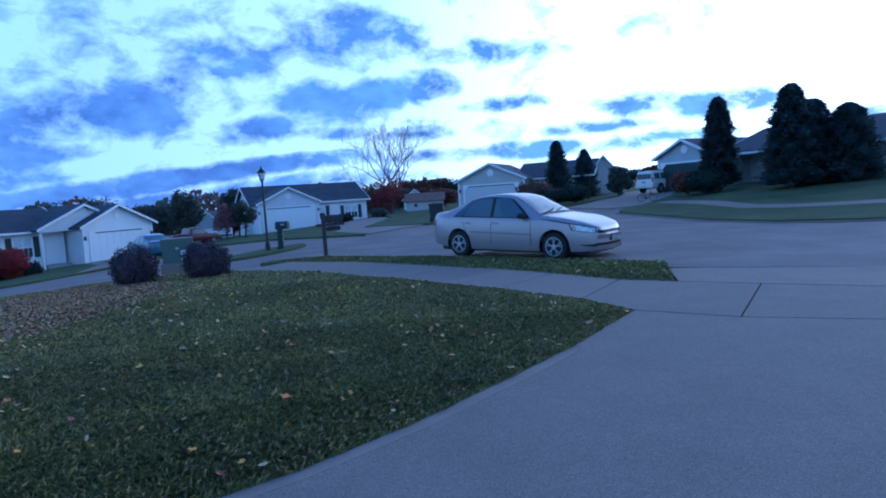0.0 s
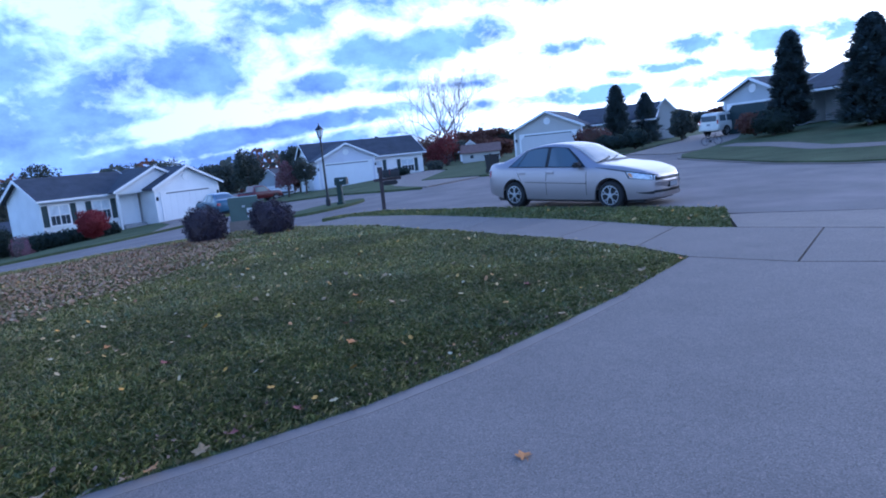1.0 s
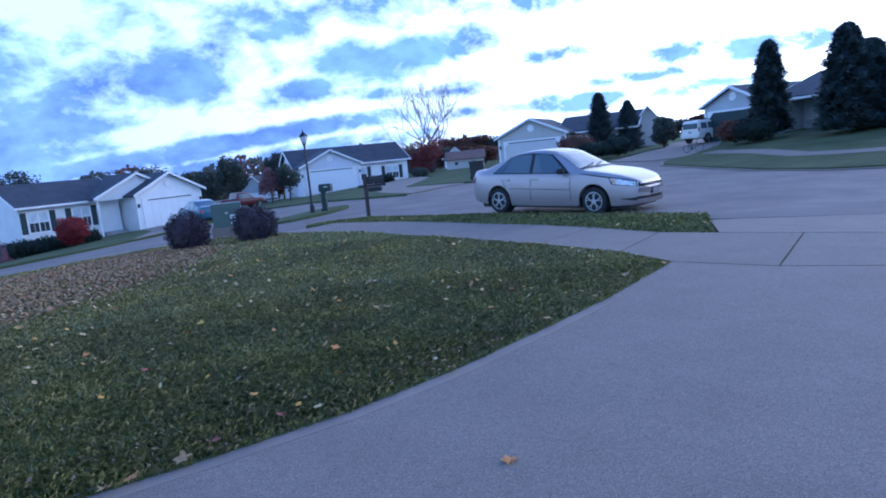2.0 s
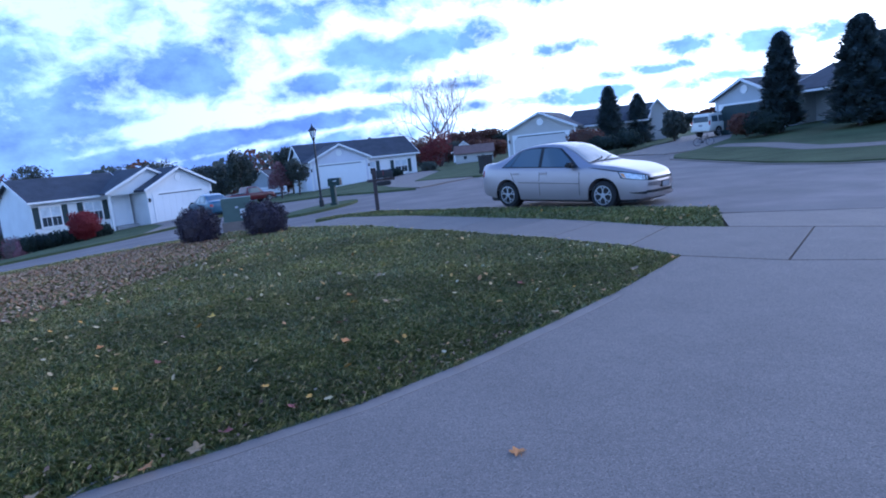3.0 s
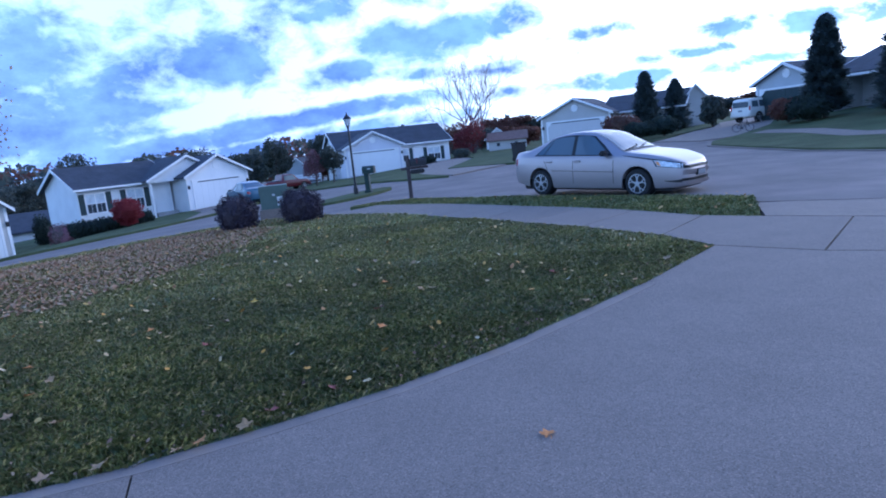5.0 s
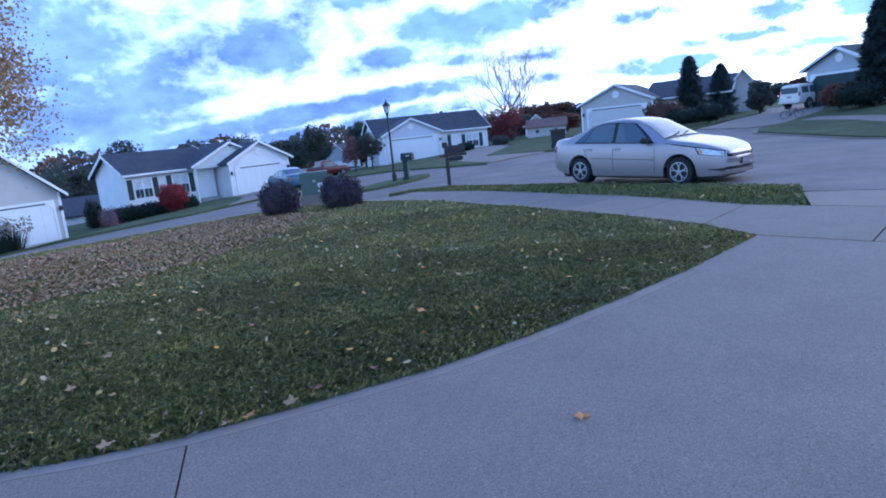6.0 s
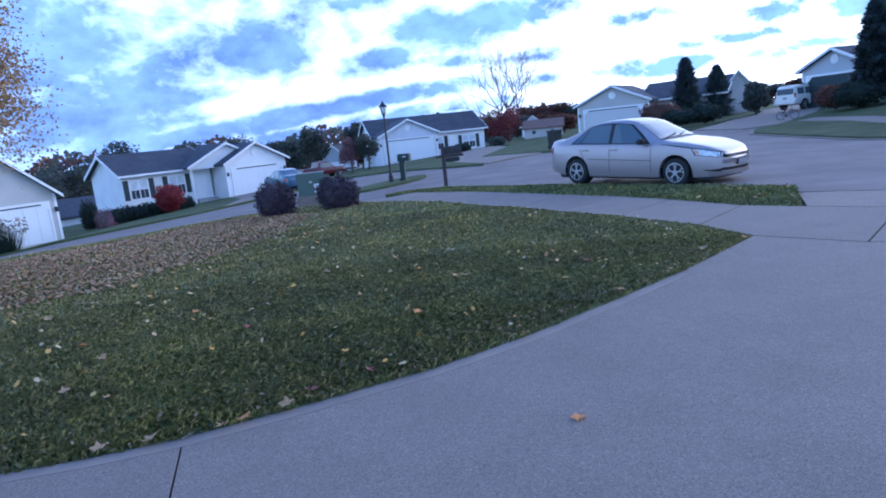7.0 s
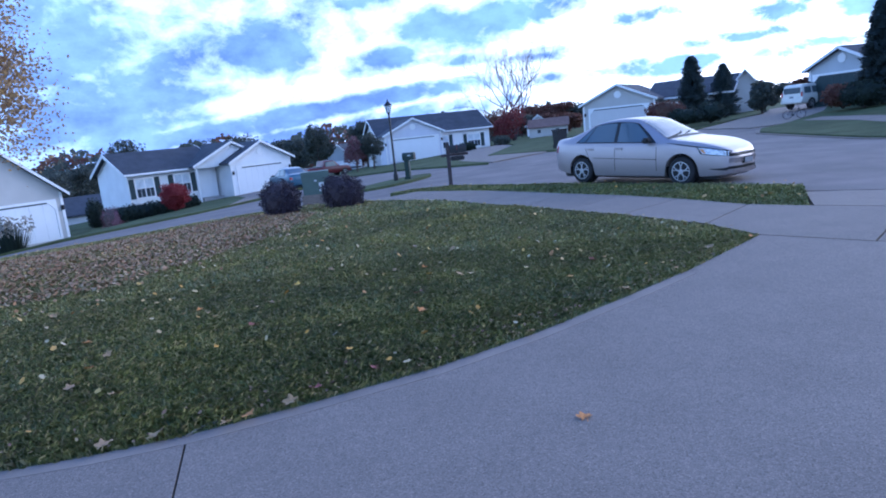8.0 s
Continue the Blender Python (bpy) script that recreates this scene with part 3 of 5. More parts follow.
ranch_house(pose(-4.5, 62.7, -0.95, 0, 0, 16), "white sided ranch house with a wide garage gable", M["siding_lilac"], main_siding=M["siding_white"], gw=5.7, main=(0.0, 11.9), setback=3.0, depth=7.4,
            windows=((6.7, 0.7, 1.3, 1.3), (10.2, 0.6, 1.4, 1.3)), door_at=8.4)
ranch_house(pose(13.5, 56.4, -0.12, 0, 0, -32), "beige sided ranch house with brick front and garage", M["siding_tan"], gw=6.0, door_mat=M["garage_cream"], main=(5.0, 11.4), setback=2.6, depth=8.0, main_rise=1.3,
            windows=((7.4, 0.7, 1.2, 1.3), (10.4, 0.7, 1.1, 1.3)), door_at=8.9, main_siding=M["siding_tan"])
# this garage door is coloured dark to stand for a shaded opening
ranch_house(pose(25.72, 43.45, 0.45, 0, 0, -76), "grey sided ranch house on rising ground, dark door for shaded garage opening", M["siding_grey"], gw=5.0, rise=1.1, door_w=4.2, main=(4.6, 24), setback=1.6, depth=9, main_rise=1.5, door_mat=M["shutter"], porch=2.0,
            windows=((9.0, 0.9, 1.2, 1.3), (12.0, 0.9, 1.5, 1.2), (19.0, 0.9, 1.6, 1.2)), door_at=None)
ranch_house(pose(-25.0, 31.0, -2.25, 0, 0, 54), "tan sided house with a white garage door", M["siding_tan"], gw=6.4, rise=2.7, door_w=5.5, eave=2.7, main=(-9, 0.6), setback=2.0, depth=8.5)


# ---- trees and shrubs ----
M["needle"] = leaf_material("spruce_needles", ((0.085, 0.112, 0.112), (0.112, 0.145, 0.140), (0.135, 0.17, 0.16)), thin=0.55)
M["dark_leaf"] = leaf_material("dark_foliage", ((0.070, 0.084, 0.078), (0.092, 0.108, 0.092), (0.12, 0.120, 0.092)), thin=0.45)
M["plum_leaf"] = leaf_material("plum_foliage", ((0.034, 0.026, 0.040), (0.050, 0.036, 0.050), (0.068, 0.050, 0.056)))
M["red_leaf"] = leaf_material("red_foliage", ((0.17, 0.022, 0.03), (0.26, 0.035, 0.042), (0.30, 0.06, 0.06)), thin=0.45)
M["rust_leaf"] = leaf_material("rust_foliage", ((0.12, 0.055, 0.045), (0.16, 0.075, 0.055), (0.13, 0.08, 0.055)), thin=0.45)
M["crimson_leaf"] = leaf_material("crimson_foliage", ((0.15, 0.035, 0.04), (0.20, 0.05, 0.05), (0.13, 0.05, 0.05)), thin=0.45)
M["gold_leaf"] = leaf_material("gold_foliage", ((0.36, 0.24, 0.12), (0.48, 0.32, 0.14), (0.40, 0.28, 0.17), (0.24, 0.17, 0.13)), thin=0.45)
M["hedge_leaf"] = leaf_material("hedge_foliage", ((0.028, 0.040, 0.034), (0.04, 0.056, 0.042)), thin=0.45)


def scatter_leaves(rng, centres, size, aspect=0.7):
    """Small two-triangle leaves at centres (n x 3), turned at random."""
    n = len(centres)
    a = rng.normal(size=(n, 3))
    a /= np.linalg.norm(a, axis=1, keepdims=True)
    b = np.cross(a, rng.normal(size=(n, 3)))
    b /= np.linalg.norm(b, axis=1, keepdims=True)
    s = size * rng.uniform(0.6, 1.3, (n, 1))
    v = np.empty((n, 4, 3))
    v[:, 0] = centres - a * s * 0.5
    v[:, 1] = centres + b * s * aspect * 0.5
    v[:, 2] = centres + a * s * 0.5
    v[:, 3] = centres - b * s * aspect * 0.5
    f = np.arange(n * 4).reshape(n, 4)
    return v.reshape(-1, 3), f


def quick_mesh(name, verts, faces, mat, parent=None, label=""):
    me = bpy.data.meshes.new(name)
    k = faces.shape[1]
    me.vertices.add(len(verts))
    me.vertices.foreach_set("co", np.asarray(verts, np.float32).ravel())
    me.loops.add(faces.size)
    me.loops.foreach_set("vertex_index", faces.astype(np.int32).ravel())
    me.polygons.add(len(faces))
    me.polygons.foreach_set("loop_start", np.arange(0, faces.size, k, dtype=np.int32))
    me.update(calc_edges=True)
    me.validate()
    me.materials.append(mat)
    ob = new(name, me)
    if parent is not None:
        ob.parent = parent
    if label:
        ob["label"] = label
    return ob


def blob_points(rng, lobes, n, shell=0.55):
    """Points in the outer part of several ellipsoid lobes (x, y, z, rx, ry, rz)."""
    lobes = np.array(lobes, float)
    w = lobes[:, 3] * lobes[:, 4] + lobes[:, 5]
    k = rng.choice(len(lobes), n, p=w / w.sum())
    d = rng.normal(size=(n, 3))
    d /= np.linalg.norm(d, axis=1, keepdims=True)
    r = rng.uniform(shell ** 3, 1.0, (n, 1)) ** (1 / 3)
    bumps = 1 + 0.10 * np.sin(d[:, :1] * 9 + k[:, None]) + 0.10 * np.sin(d[:, 2:] * 11 + 2 * k[:, None]) + 0.08 * np.sin(d[:, 1:2] * 14)
    return lobes[k, :3] + d * r * bumps * lobes[k, 3:]


def lumpy_core(lobes, parent, mat, scale=0.78):
    """Dark inner mass behind the leaves, so that the crown is not hollow."""
    bm = bmesh.new()
    for x, y, z, rx, ry, rz in lobes:
        out = bmesh.ops.create_icosphere(bm, subdivisions=2, radius=1.0)
        for v in out["verts"]:
            k = scale * (1 + 0.16 * noise.noise(v.co * 2.3 + Vector((x, y, z))))
            v.co = Vector((x + v.co.x * rx * k, y + v.co.y * ry * k, z + v.co.z * rz * k))
    return part("inner_growth", bm, mat, parent)


def shrub(x, y, z, rx, ry, h, leaf, label, n=2600, size=0.09, seed=1, lobes=None, category="shrub", name="shrub", group=""):
    rng = np.random.default_rng(seed)
    t = thing(name, pose(x, y, z), label, category, group)
    lobes = lobes or [(0, 0, h * 0.5, rx, ry, h * 0.55), (rx * 0.35, -ry * 0.2, h * 0.45, rx * 0.7, ry * 0.7, h * 0.48), (-rx * 0.35, ry * 0.1, h * 0.5, rx * 0.7, ry * 0.75, h * 0.46)]
    bm = bmesh.new()
    for k in range(6):
        a = k * 1.05
        tube(bm, [(0.06 * math.cos(a), 0.06 * math.sin(a), -0.12), (rx * 0.3 * math.cos(a), ry * 0.3 * math.sin(a), h * 0.35), (rx * 0.6 * math.cos(a), ry * 0.6 * math.sin(a), h * 0.7)], [0.03, 0.022, 0.008], 5)
    part("stem", bm, M["bark"], t)
    lumpy_core(lobes, t, leaf, 0.80)
    p = blob_points(rng, lobes, n, 0.7)
    p[:, 2] = np.maximum(p[:, 2], 0.02)
    v, f = scatter_leaves(rng, p, size)
    quick_mesh("crown", v, f, leaf, t)
    return t


def conifer(x, y, z, h, r, seed, label, n=9000, bulge=0.62, group="spruce trees"):
    """A dense cone of drooping boughs with an uneven outline."""
    rng = np.random.default_rng(seed)
    t = thing("conifer", pose(x, y, z, 0, 0, seed * 40), label, "tree", group)
    part("trunk", tube_part([(0, 0, -0.3), (0, 0, h * 0.5), (0, 0, h * 0.97)], [0.13, 0.08, 0.015], 8), M["bark"], t)
    k = rng.uniform(0, 1, n) ** 0.8
    zz = 0.06 * h + k * h * 0.94
    rel = zz / h
    prof = r * np.clip((1 - rel) / (1 - 0.12), 0, 1) ** bulge * np.clip(rel / 0.10, 0.35, 1) ** 0.5
    ang = rng.uniform(0, 2 * np.pi, n)
    boughs = 1 + 0.16 * np.sin(ang * 5 + zz * 4.0) + 0.13 * np.sin(ang * 9 - zz * 7.0) + 0.10 * np.sin(zz * 9)
    rad = prof * boughs * rng.uniform(0.55, 1.04, n)
    c = np.stack([rad * np.cos(ang), rad * np.sin(ang), zz - 0.12 * rad], 1)
    out = np.stack([np.cos(ang), np.sin(ang), rng.uniform(-0.5, 0.5, n)], 1)
    side = np.stack([-np.sin(ang), np.cos(ang), rng.uniform(-0.3, 0.3, n)], 1)
    s = (0.16 + 0.10 * (1 - rel))[:, None] * rng.uniform(0.6, 1.3, (n, 1)) * (h / 6.0)
    v = np.empty((n, 4, 3))
    v[:, 0], v[:, 1], v[:, 2], v[:, 3] = c - out * s, c + side * s * 0.45, c + out * s + np.array([0, 0, 0.05]), c - side * s * 0.45 + np.array([0, 0, 0.02])
    quick_mesh("crown", v.reshape(-1, 3), np.arange(n * 4).reshape(n, 4), M["needle"], t)
    bm = bmesh.new()
    rings = []
    for i in range(9):
        rl = 0.08 + 0.86 * i / 8
        pr = 0.66 * r * max(0.02, (1 - rl) / 0.88) ** bulge
        rings.append([bm.verts.new((pr * (1 + 0.15 * math.sin(5 * a + i)) * math.cos(a), pr * (1 + 0.15 * math.sin(5 * a + i)) * math.sin(a), rl * h)) for a in (2 * math.pi * q / 12 for q in range(12))])
    for a, b in zip(rings, rings[1:]):
        for q in range(12):
            bm.faces.new((a[q], a[(q + 1) % 12], b[(q + 1) % 12], b[q]))
    bm.faces.new(rings[0][::-1]); bm.faces.new(rings[-1])
    part("inner_growth", bm, M["needle"], t)
    return t


def limbs(rng, start, direction, length, radius, depth, out, tips, upright=0.05):
    """Recursive tapering boughs; out gathers (points, radii)."""
    pts, p, d = [start], start, direction.normalized()
    for _ in range(3):
        d = (d + Vector(rng.normal(size=3)) * 0.13 + Vector((0, 0, upright))).normalized()
        p = p + d * (length / 3)
        pts.append(p)
    out.append((pts, [radius * (1 - 0.18 * i) for i in range(4)]))
    if depth == 0:
        tips.append(pts[-1])
        return
    for k in range(3 if depth > 1 else 4):
        a = rng.uniform(0, 2 * math.pi)
        side = d.cross(Vector((math.cos(a), math.sin(a), 0.3))).normalized()
        nd = d * 0.75 + side * rng.uniform(0.45, 0.8)
        limbs(rng, pts[-1 if k else 2], nd, length * rng.uniform(0.6, 0.8), radius * 0.52, depth - 1, out, tips, upright)


def branchy_tree(x, y, z, h, seed, label, leaf=None, n_leaf=0, leaf_size=0.1, spread=0.5, stems=1, depth=4, name="tree", group="", thin=1.0, upright=0.05, bark=None):
    bark = bark or M["bark"]
    rng = np.random.default_rng(seed)
    t = thing(name, pose(x, y, z), label, "tree", group)
    out, tips = [], []
    for s in range(stems):
        a = 2 * math.pi * s / stems + 0.4
        lean = Vector((0.18 * math.cos(a), 0.18 * math.sin(a), 1)) if stems > 1 else Vector((0.03, 0.02, 1))
        limbs(rng, Vector((0.1 * math.cos(a) * (stems > 1), 0.1 * math.sin(a) * (stems > 1), -0.2)), lean, h * 0.36, 0.022 * h * thin, depth, out, tips, upright)
    bm = bmesh.new()
    for pts, radii in out[:1]:
        tube(bm, pts, radii, 9)
    part("trunk", bm, bark, t)
    big = [o for o in out[1:] if o[1][0] > 0.012 * h * 0.45]
    for pts, radii in big:
        bm = bmesh.new()
        tube(bm, pts, radii, 6, False)
        part("limb", bm, bark, t)
    bm = bmesh.new()
    for pts, radii in out[1:]:
        if radii[0] <= 0.012 * h * 0.45:
            tube(bm, pts, radii, 4, False)
    part("twig_work", bm, bark, t)["kind"] = "stuff"
    if leaf is not None:
        tips = np.array([tuple(p) for p in tips])
        c = tips[rng.integers(0, len(tips), n_leaf)] + rng.normal(size=(n_leaf, 3)) * spread * np.array([1, 1, 0.8])
        v, f = scatter_leaves(rng, c, leaf_size)
        quick_mesh("crown", v, f, leaf, t)
    return t


def round_tree(x, y, z, h, r, seed, label, leaf, n=2600, size=0.35, name="tree", group="far trees"):
    """A full-leaved tree some way off: trunk, boughs and lobes of clumps."""
    rng = np.random.default_rng(seed)
    t = thing(name, pose(x, y, z), label, "tree", group)
    bm = bmesh.new()
    tube(bm, [(0, 0, -0.5), (0.1, 0, h * 0.3), (0, 0.1, h * 0.6)], [0.03 * h, 0.022 * h, 0.01 * h], 7)
    part("trunk", bm, M["bark"], t)
    lobes = [(0, 0, h * 0.6, r * 0.75, r * 0.75, h * 0.36)]
    for k in range(9):
        a, q = rng.uniform(0, 6.28), rng.uniform(0.3, 0.75)
        lobes.append((r * q * math.cos(a), r * q * math.sin(a), h * rng.uniform(0.35, 0.86), r * rng.uniform(0.28, 0.5), r * rng.uniform(0.28, 0.5), h * rng.uniform(0.10, 0.18)))
    c = blob_points(rng, lobes, n, 0.45)
    v, f = scatter_leaves(rng, c, size)
    quick_mesh("crown", v, f, leaf, t)
    return t


for x, y, z, h, r, seed in ((24.45, 34.6, 0.75, 5.4, 1.05, 1), (24.85, 29.2, 0.62, 5.35, 1.35, 2), (26.4, 29.5, 0.70, 4.5, 1.5, 3), (27.5, 28.3, 0.8, 4.0, 1.6, 4)):
    conifer(x, y, z, h, r, seed, "tall dark spruce standing on the rising lawn", n=14000, bulge=0.42)
conifer(20.9, 51.2, 0.0, 5.3, 1.12, 5, "dark pointed spruce in front of the beige house", n=7500, bulge=0.42)
conifer(24.2, 53.0, 0.2, 4.4, 1.25, 6, "dark pointed spruce in front of the beige house", n=6000, bulge=0.5)

shrub(-4.2, 17.0, -0.28, 0.53, 0.50, 0.96, M["plum_leaf"], "rounded dark plum shrub at the lawn's edge", seed=3, n=10000, size=0.045, group="plum shrubs")
shrub(-2.5, 16.8, -0.22, 0.54, 0.50, 0.92, M["plum_leaf"], "rounded dark plum shrub at the lawn's edge", seed=4, n=10000, size=0.045, group="plum shrubs")
shrub(-16.1, 39.15, -1.62, 0.88, 0.85, 1.75, M["red_leaf"], "round crimson burning bush beside the white house", seed=5, n=12000, size=0.07, lobes=[(0, 0, 0.98, 0.86, 0.84, 0.76), (0, 0, 0.55, 0.55, 0.55, 0.5)])
branchy_tree(9.9, 77, -0.3, 11.3, 14, "bare pale-branched tree behind the roofs", depth=5, stems=5, thin=0.58, upright=0.17, bark=M["pale_bark"])
branchy_tree(-10.0, 9.3, -0.1, 6.6, 21, "maple with thinning golden autumn leaves", M["gold_leaf"], 34000, 0.07, 0.30, depth=4)
FAR_TREES = ("-40.3 86.0 4.5 3.0 d", "-43.0 84.7 2.2 3.6 d", "-43.9 78.6 1.5 3.6 d", "-39.4 91.9 2.3 3.6 d", "-32.7 94.5 4.0 2.5 d", "-27.8 96.1 4.2 2.7 d", "-24.4 102.1 2.7 3.2 d", "-15.5 86.6 4.1 2.0 d", "-19.8 92.9 2.3 2.5 d", "-14.3 108.0 1.6 3.0 r", "-9.2 89.5 4.0 1.7 d", "-6.9 75.7 1.5 1.6 d", "-8.3 73.5 1.3 1.7 r", "-7.1 109.8 0.8 3.9 r", "8.7 109.7 3.9 4.4 r", "9.3 73.4 3.9 1.9 c", "7.8 71.6 2.0 1.3 c", "18.0 110.5 4.2 3.4 r", "21.7 109.9 4.1 3.4 r", "24.5 109.3 4.0 2.6 d", "12.5 89.1 2.6 2.4 d", "16.4 78.3 1.9 2.1 r", "16.7 93.5 2.2 2.5 r", "24.3 47.1 2.5 0.9 d", "42.0 85.2 3.5 2.2 r", "48.2 81.9 3.2 2.4 r", "48.1 87.6 3.1 2.7 d", "-44.8 72.2 1.4 3.8 d", "6.3 119.8 3.7 4.3 d", "-27.5 106.5 1.8 3.9 d", "-39.9 102.5 2.6 3.9 d")
LEAF_OF = {"d": (M["dark_leaf"], "dark leafy tree behind the houses"), "r": (M["rust_leaf"], "russet autumn tree behind the houses"), "c": (M["crimson_leaf"], "deep crimson autumn tree beside the white house")}
for k, row in enumerate(FAR_TREES):
    x, y, top, r, tone = row.split()
    x, y, top, r = float(x), float(y), float(top), float(r)
    leaf, words = LEAF_OF[tone]
    z = land(x, y) - 0.4
    round_tree(x, y, z, top - z + 0.4, r * 1.1, 100 + k, words, leaf, n=1700 if tone == "c" else 5600, size=0.22 if tone == "c" else 0.30)


# ---- vehicles ----
M["silver_paint"] = material("silver_car_paint", (0.395, 0.345, 0.335), 0.38, metal=0.5, vary=0.05, scale=1.0, fine=400, bump=0.0, spec=0.4, coat=0.25)
M["blue_paint"] = material("blue_car_paint", (0.05, 0.11, 0.16), 0.3, metal=0.2, vary=0.08, bump=0.0, coat=0.6)
M["red_paint"] = material("red_car_paint", (0.10, 0.010, 0.014), 0.35, metal=0.0, vary=0.08, bump=0.0, coat=0.6)
M["cream_paint"] = material("cream_car_paint", (0.66, 0.64, 0.58), 0.35, metal=0.0, vary=0.06, bump=0.0, coat=0.5)
M["car_glass"] = clear_glass("car_glass", (0.36, 0.42, 0.46))
M["rubber"] = material("tyre_rubber", (0.02, 0.02, 0.021), 0.85, vary=0.2, bump=0.1)
M["alloy"] = material("silver_wheel", (0.48, 0.48, 0.49), 0.35, metal=0.6, vary=0.08, bump=0.0)
M["black_plastic"] = material("black_plastic", (0.015, 0.015, 0.016), 0.5, vary=0.2, bump=0.0)
M["lens"] = material("headlamp_lens", (0.42, 0.45, 0.50), 0.12, metal=0.3, vary=0.6, scale=12, bump=0.0, coat=1.0)
M["amber"] = material("amber_lens", (0.55, 0.20, 0.05), 0.2, vary=0.2, bump=0.0, coat=1.0)
M["red_lens"] = material("red_lens", (0.35, 0.02, 0.02), 0.2, vary=0.2, bump=0.0, coat=1.0)
M["seat_cloth"] = material("grey_seat_cloth", (0.10, 0.10, 0.105), 0.9, vary=0.2, bump=0.1)
M["plate"] = material("number_plate", (0.22, 0.23, 0.25), 0.4, vary=0.1, bump=0.0)


def curve(points, x):
    """Smooth value through (x, value) pairs."""
    if x <= points[0][0]:
        return points[0][1]
    for i in range(len(points) - 1):
        (x0, y0), (x1, y1) = points[i], points[i + 1]
        if x <= x1:
            t = (x - x0) / (x1 - x0)
            def slope(k):
                a, b = points[max(k - 1, 0)], points[min(k + 1, len(points) - 1)]
                return (b[1] - a[1]) / (b[0] - a[0])
            m0, m1 = slope(i) * (x1 - x0), slope(i + 1) * (x1 - x0)
            return (2 * t ** 3 - 3 * t * t + 1) * y0 + (t ** 3 - 2 * t * t + t) * m0 + (3 * t * t - 2 * t ** 3) * y1 + (t ** 3 - t * t) * m1
    return points[-1][1]


class Shell:
    """A car's outer form: top line, belt line, plan width and sill, all along its length (+x is forward)."""

    def __init__(self, top, belt, width, sill, roof_in, x_back, x_front, arches=(), arch_r=0.36, arch_z=0.31):
        self.arches, self.arch_r, self.arch_z = arches, arch_r, arch_z
        self.top, self.belt, self.width, self.sill, self.roof_in = top, belt, width, sill, roof_in
        self.x0, self.x1 = x_back, x_front

    def ring(self, x):
        w, zt, zb, zs = curve(self.width, x), curve(self.top, x), curve(self.belt, x), curve(self.sill, x)
        zt = max(zt, zs + 0.12)
        zb = min(zb, zt - 0.035)
        cabin = max(0.0, min(1.0, (zt - zb - 0.06) / 0.30))
        edge = w * (0.90 * (1 - cabin) + self.roof_in * cabin)
        ze = zb + (zt - zb) * (0.55 * (1 - cabin) + 0.86 * cabin)
        lo, mid = zs, zs + (zb - zs) * 0.42
        r = [(0.0, lo), (w * 0.80, lo), (w * 0.955, lo + 0.03), (w * 0.985, lo + (mid - lo) * 0.45), (w * 1.0, mid), (w * 0.992, mid + (zb - mid) * 0.5),
                (w * 0.965, zb - 0.05), (w * 0.93, zb), (edge * 0.5 + w * 0.93 * 0.5, (ze + zb) / 2 + 0.0), (edge, ze), (edge * 0.90, zt - (zt - ze) * 0.32), (edge * 0.6, zt - (zt - ze) * 0.06), (0.0, zt)]
        for xw in self.arches:
            if abs(x - xw) < self.arch_r:
                za = self.arch_z + math.sqrt(self.arch_r ** 2 - (x - xw) ** 2)
                ya = r[6][0]
                for (y0, z0), (y1, z1) in zip(r[2:], r[3:]):
                    if z0 <= za <= z1 and z1 > z0:
                        ya = y0 + (y1 - y0) * (za - z0) / (z1 - z0)
                        break
                r = [(y, z) if z >= za else ((min(y, ya) if k < 2 else ya), za) for k, (y, z) in enumerate(r)]
        return r

    def side(self, x, z):
        r = self.ring(x)
        for (y0, z0), (y1, z1) in zip(r[2:], r[3:]):
            if z0 <= z <= z1 + 1e-6 and z1 > z0:
                return y0 + (y1 - y0) * (z - z0) / (z1 - z0)
        return r[-4][0]

    def body(self, n=64):
        bm = bmesh.new()
        rows = []
        for i in range(n + 1):
            t = i / n
            x = self.x0 + (self.x1 - self.x0) * (t - 0.035 * math.sin(2 * math.pi * t))
            r = self.ring(x)
            full = [(y, z) for y, z in r] + [(-y, z) for y, z in r[-2:0:-1]]
            rows.append([bm.verts.new((x, y, z)) for y, z in full])
        m = len(rows[0])
        for a, b in zip(rows, rows[1:]):
            for k in range(m):
                bm.faces.new((a[k], a[(k + 1) % m], b[(k + 1) % m], b[k]))
        bm.faces.new(rows[0])
        bm.faces.new(rows[-1][::-1])
        bmesh.ops.recalc_face_normals(bm, faces=bm.faces)
        return bm

    def patch(self, outline, s, lift=0.006, n=12):
        """A sheet of side surface inside an (x, z) quad: outline(u, v) -> x, z."""
        bm = bmesh.new()
        g = [[bm.verts.new((x, s * (self.side(x, z) + lift), z)) for x, z in (outline(u / n, v / 6) for v in range(7))] for u in range(n + 1)]
        for a, b in zip(g, g[1:]):
            for k in range(6):
                bm.faces.new((a[k], a[k + 1], b[k + 1], b[k]))
        bmesh.ops.recalc_face_normals(bm, faces=bm.faces)
        bmesh.ops.solidify(bm, geom=bm.faces[:], thickness=0.004)
        return bm

    def across(self, xa, xb, ya, lift=0.006, n=10, trim=0.0):
        """A sheet over the top (windscreen, rear window, hood line) between two stations."""
        bm = bmesh.new()
        g = []
        for i in range(n + 1):
            x = xa + (xb - xa) * i / n
            r = self.ring(x)
            zt, (ye, ze) = r[-1][1], r[-4]
            row = []
            for j in range(9):
                f = (j - 4) / 4 * ya
                y = abs(f) * r[-4][0]
                pts = r[-4:]
                z = zt
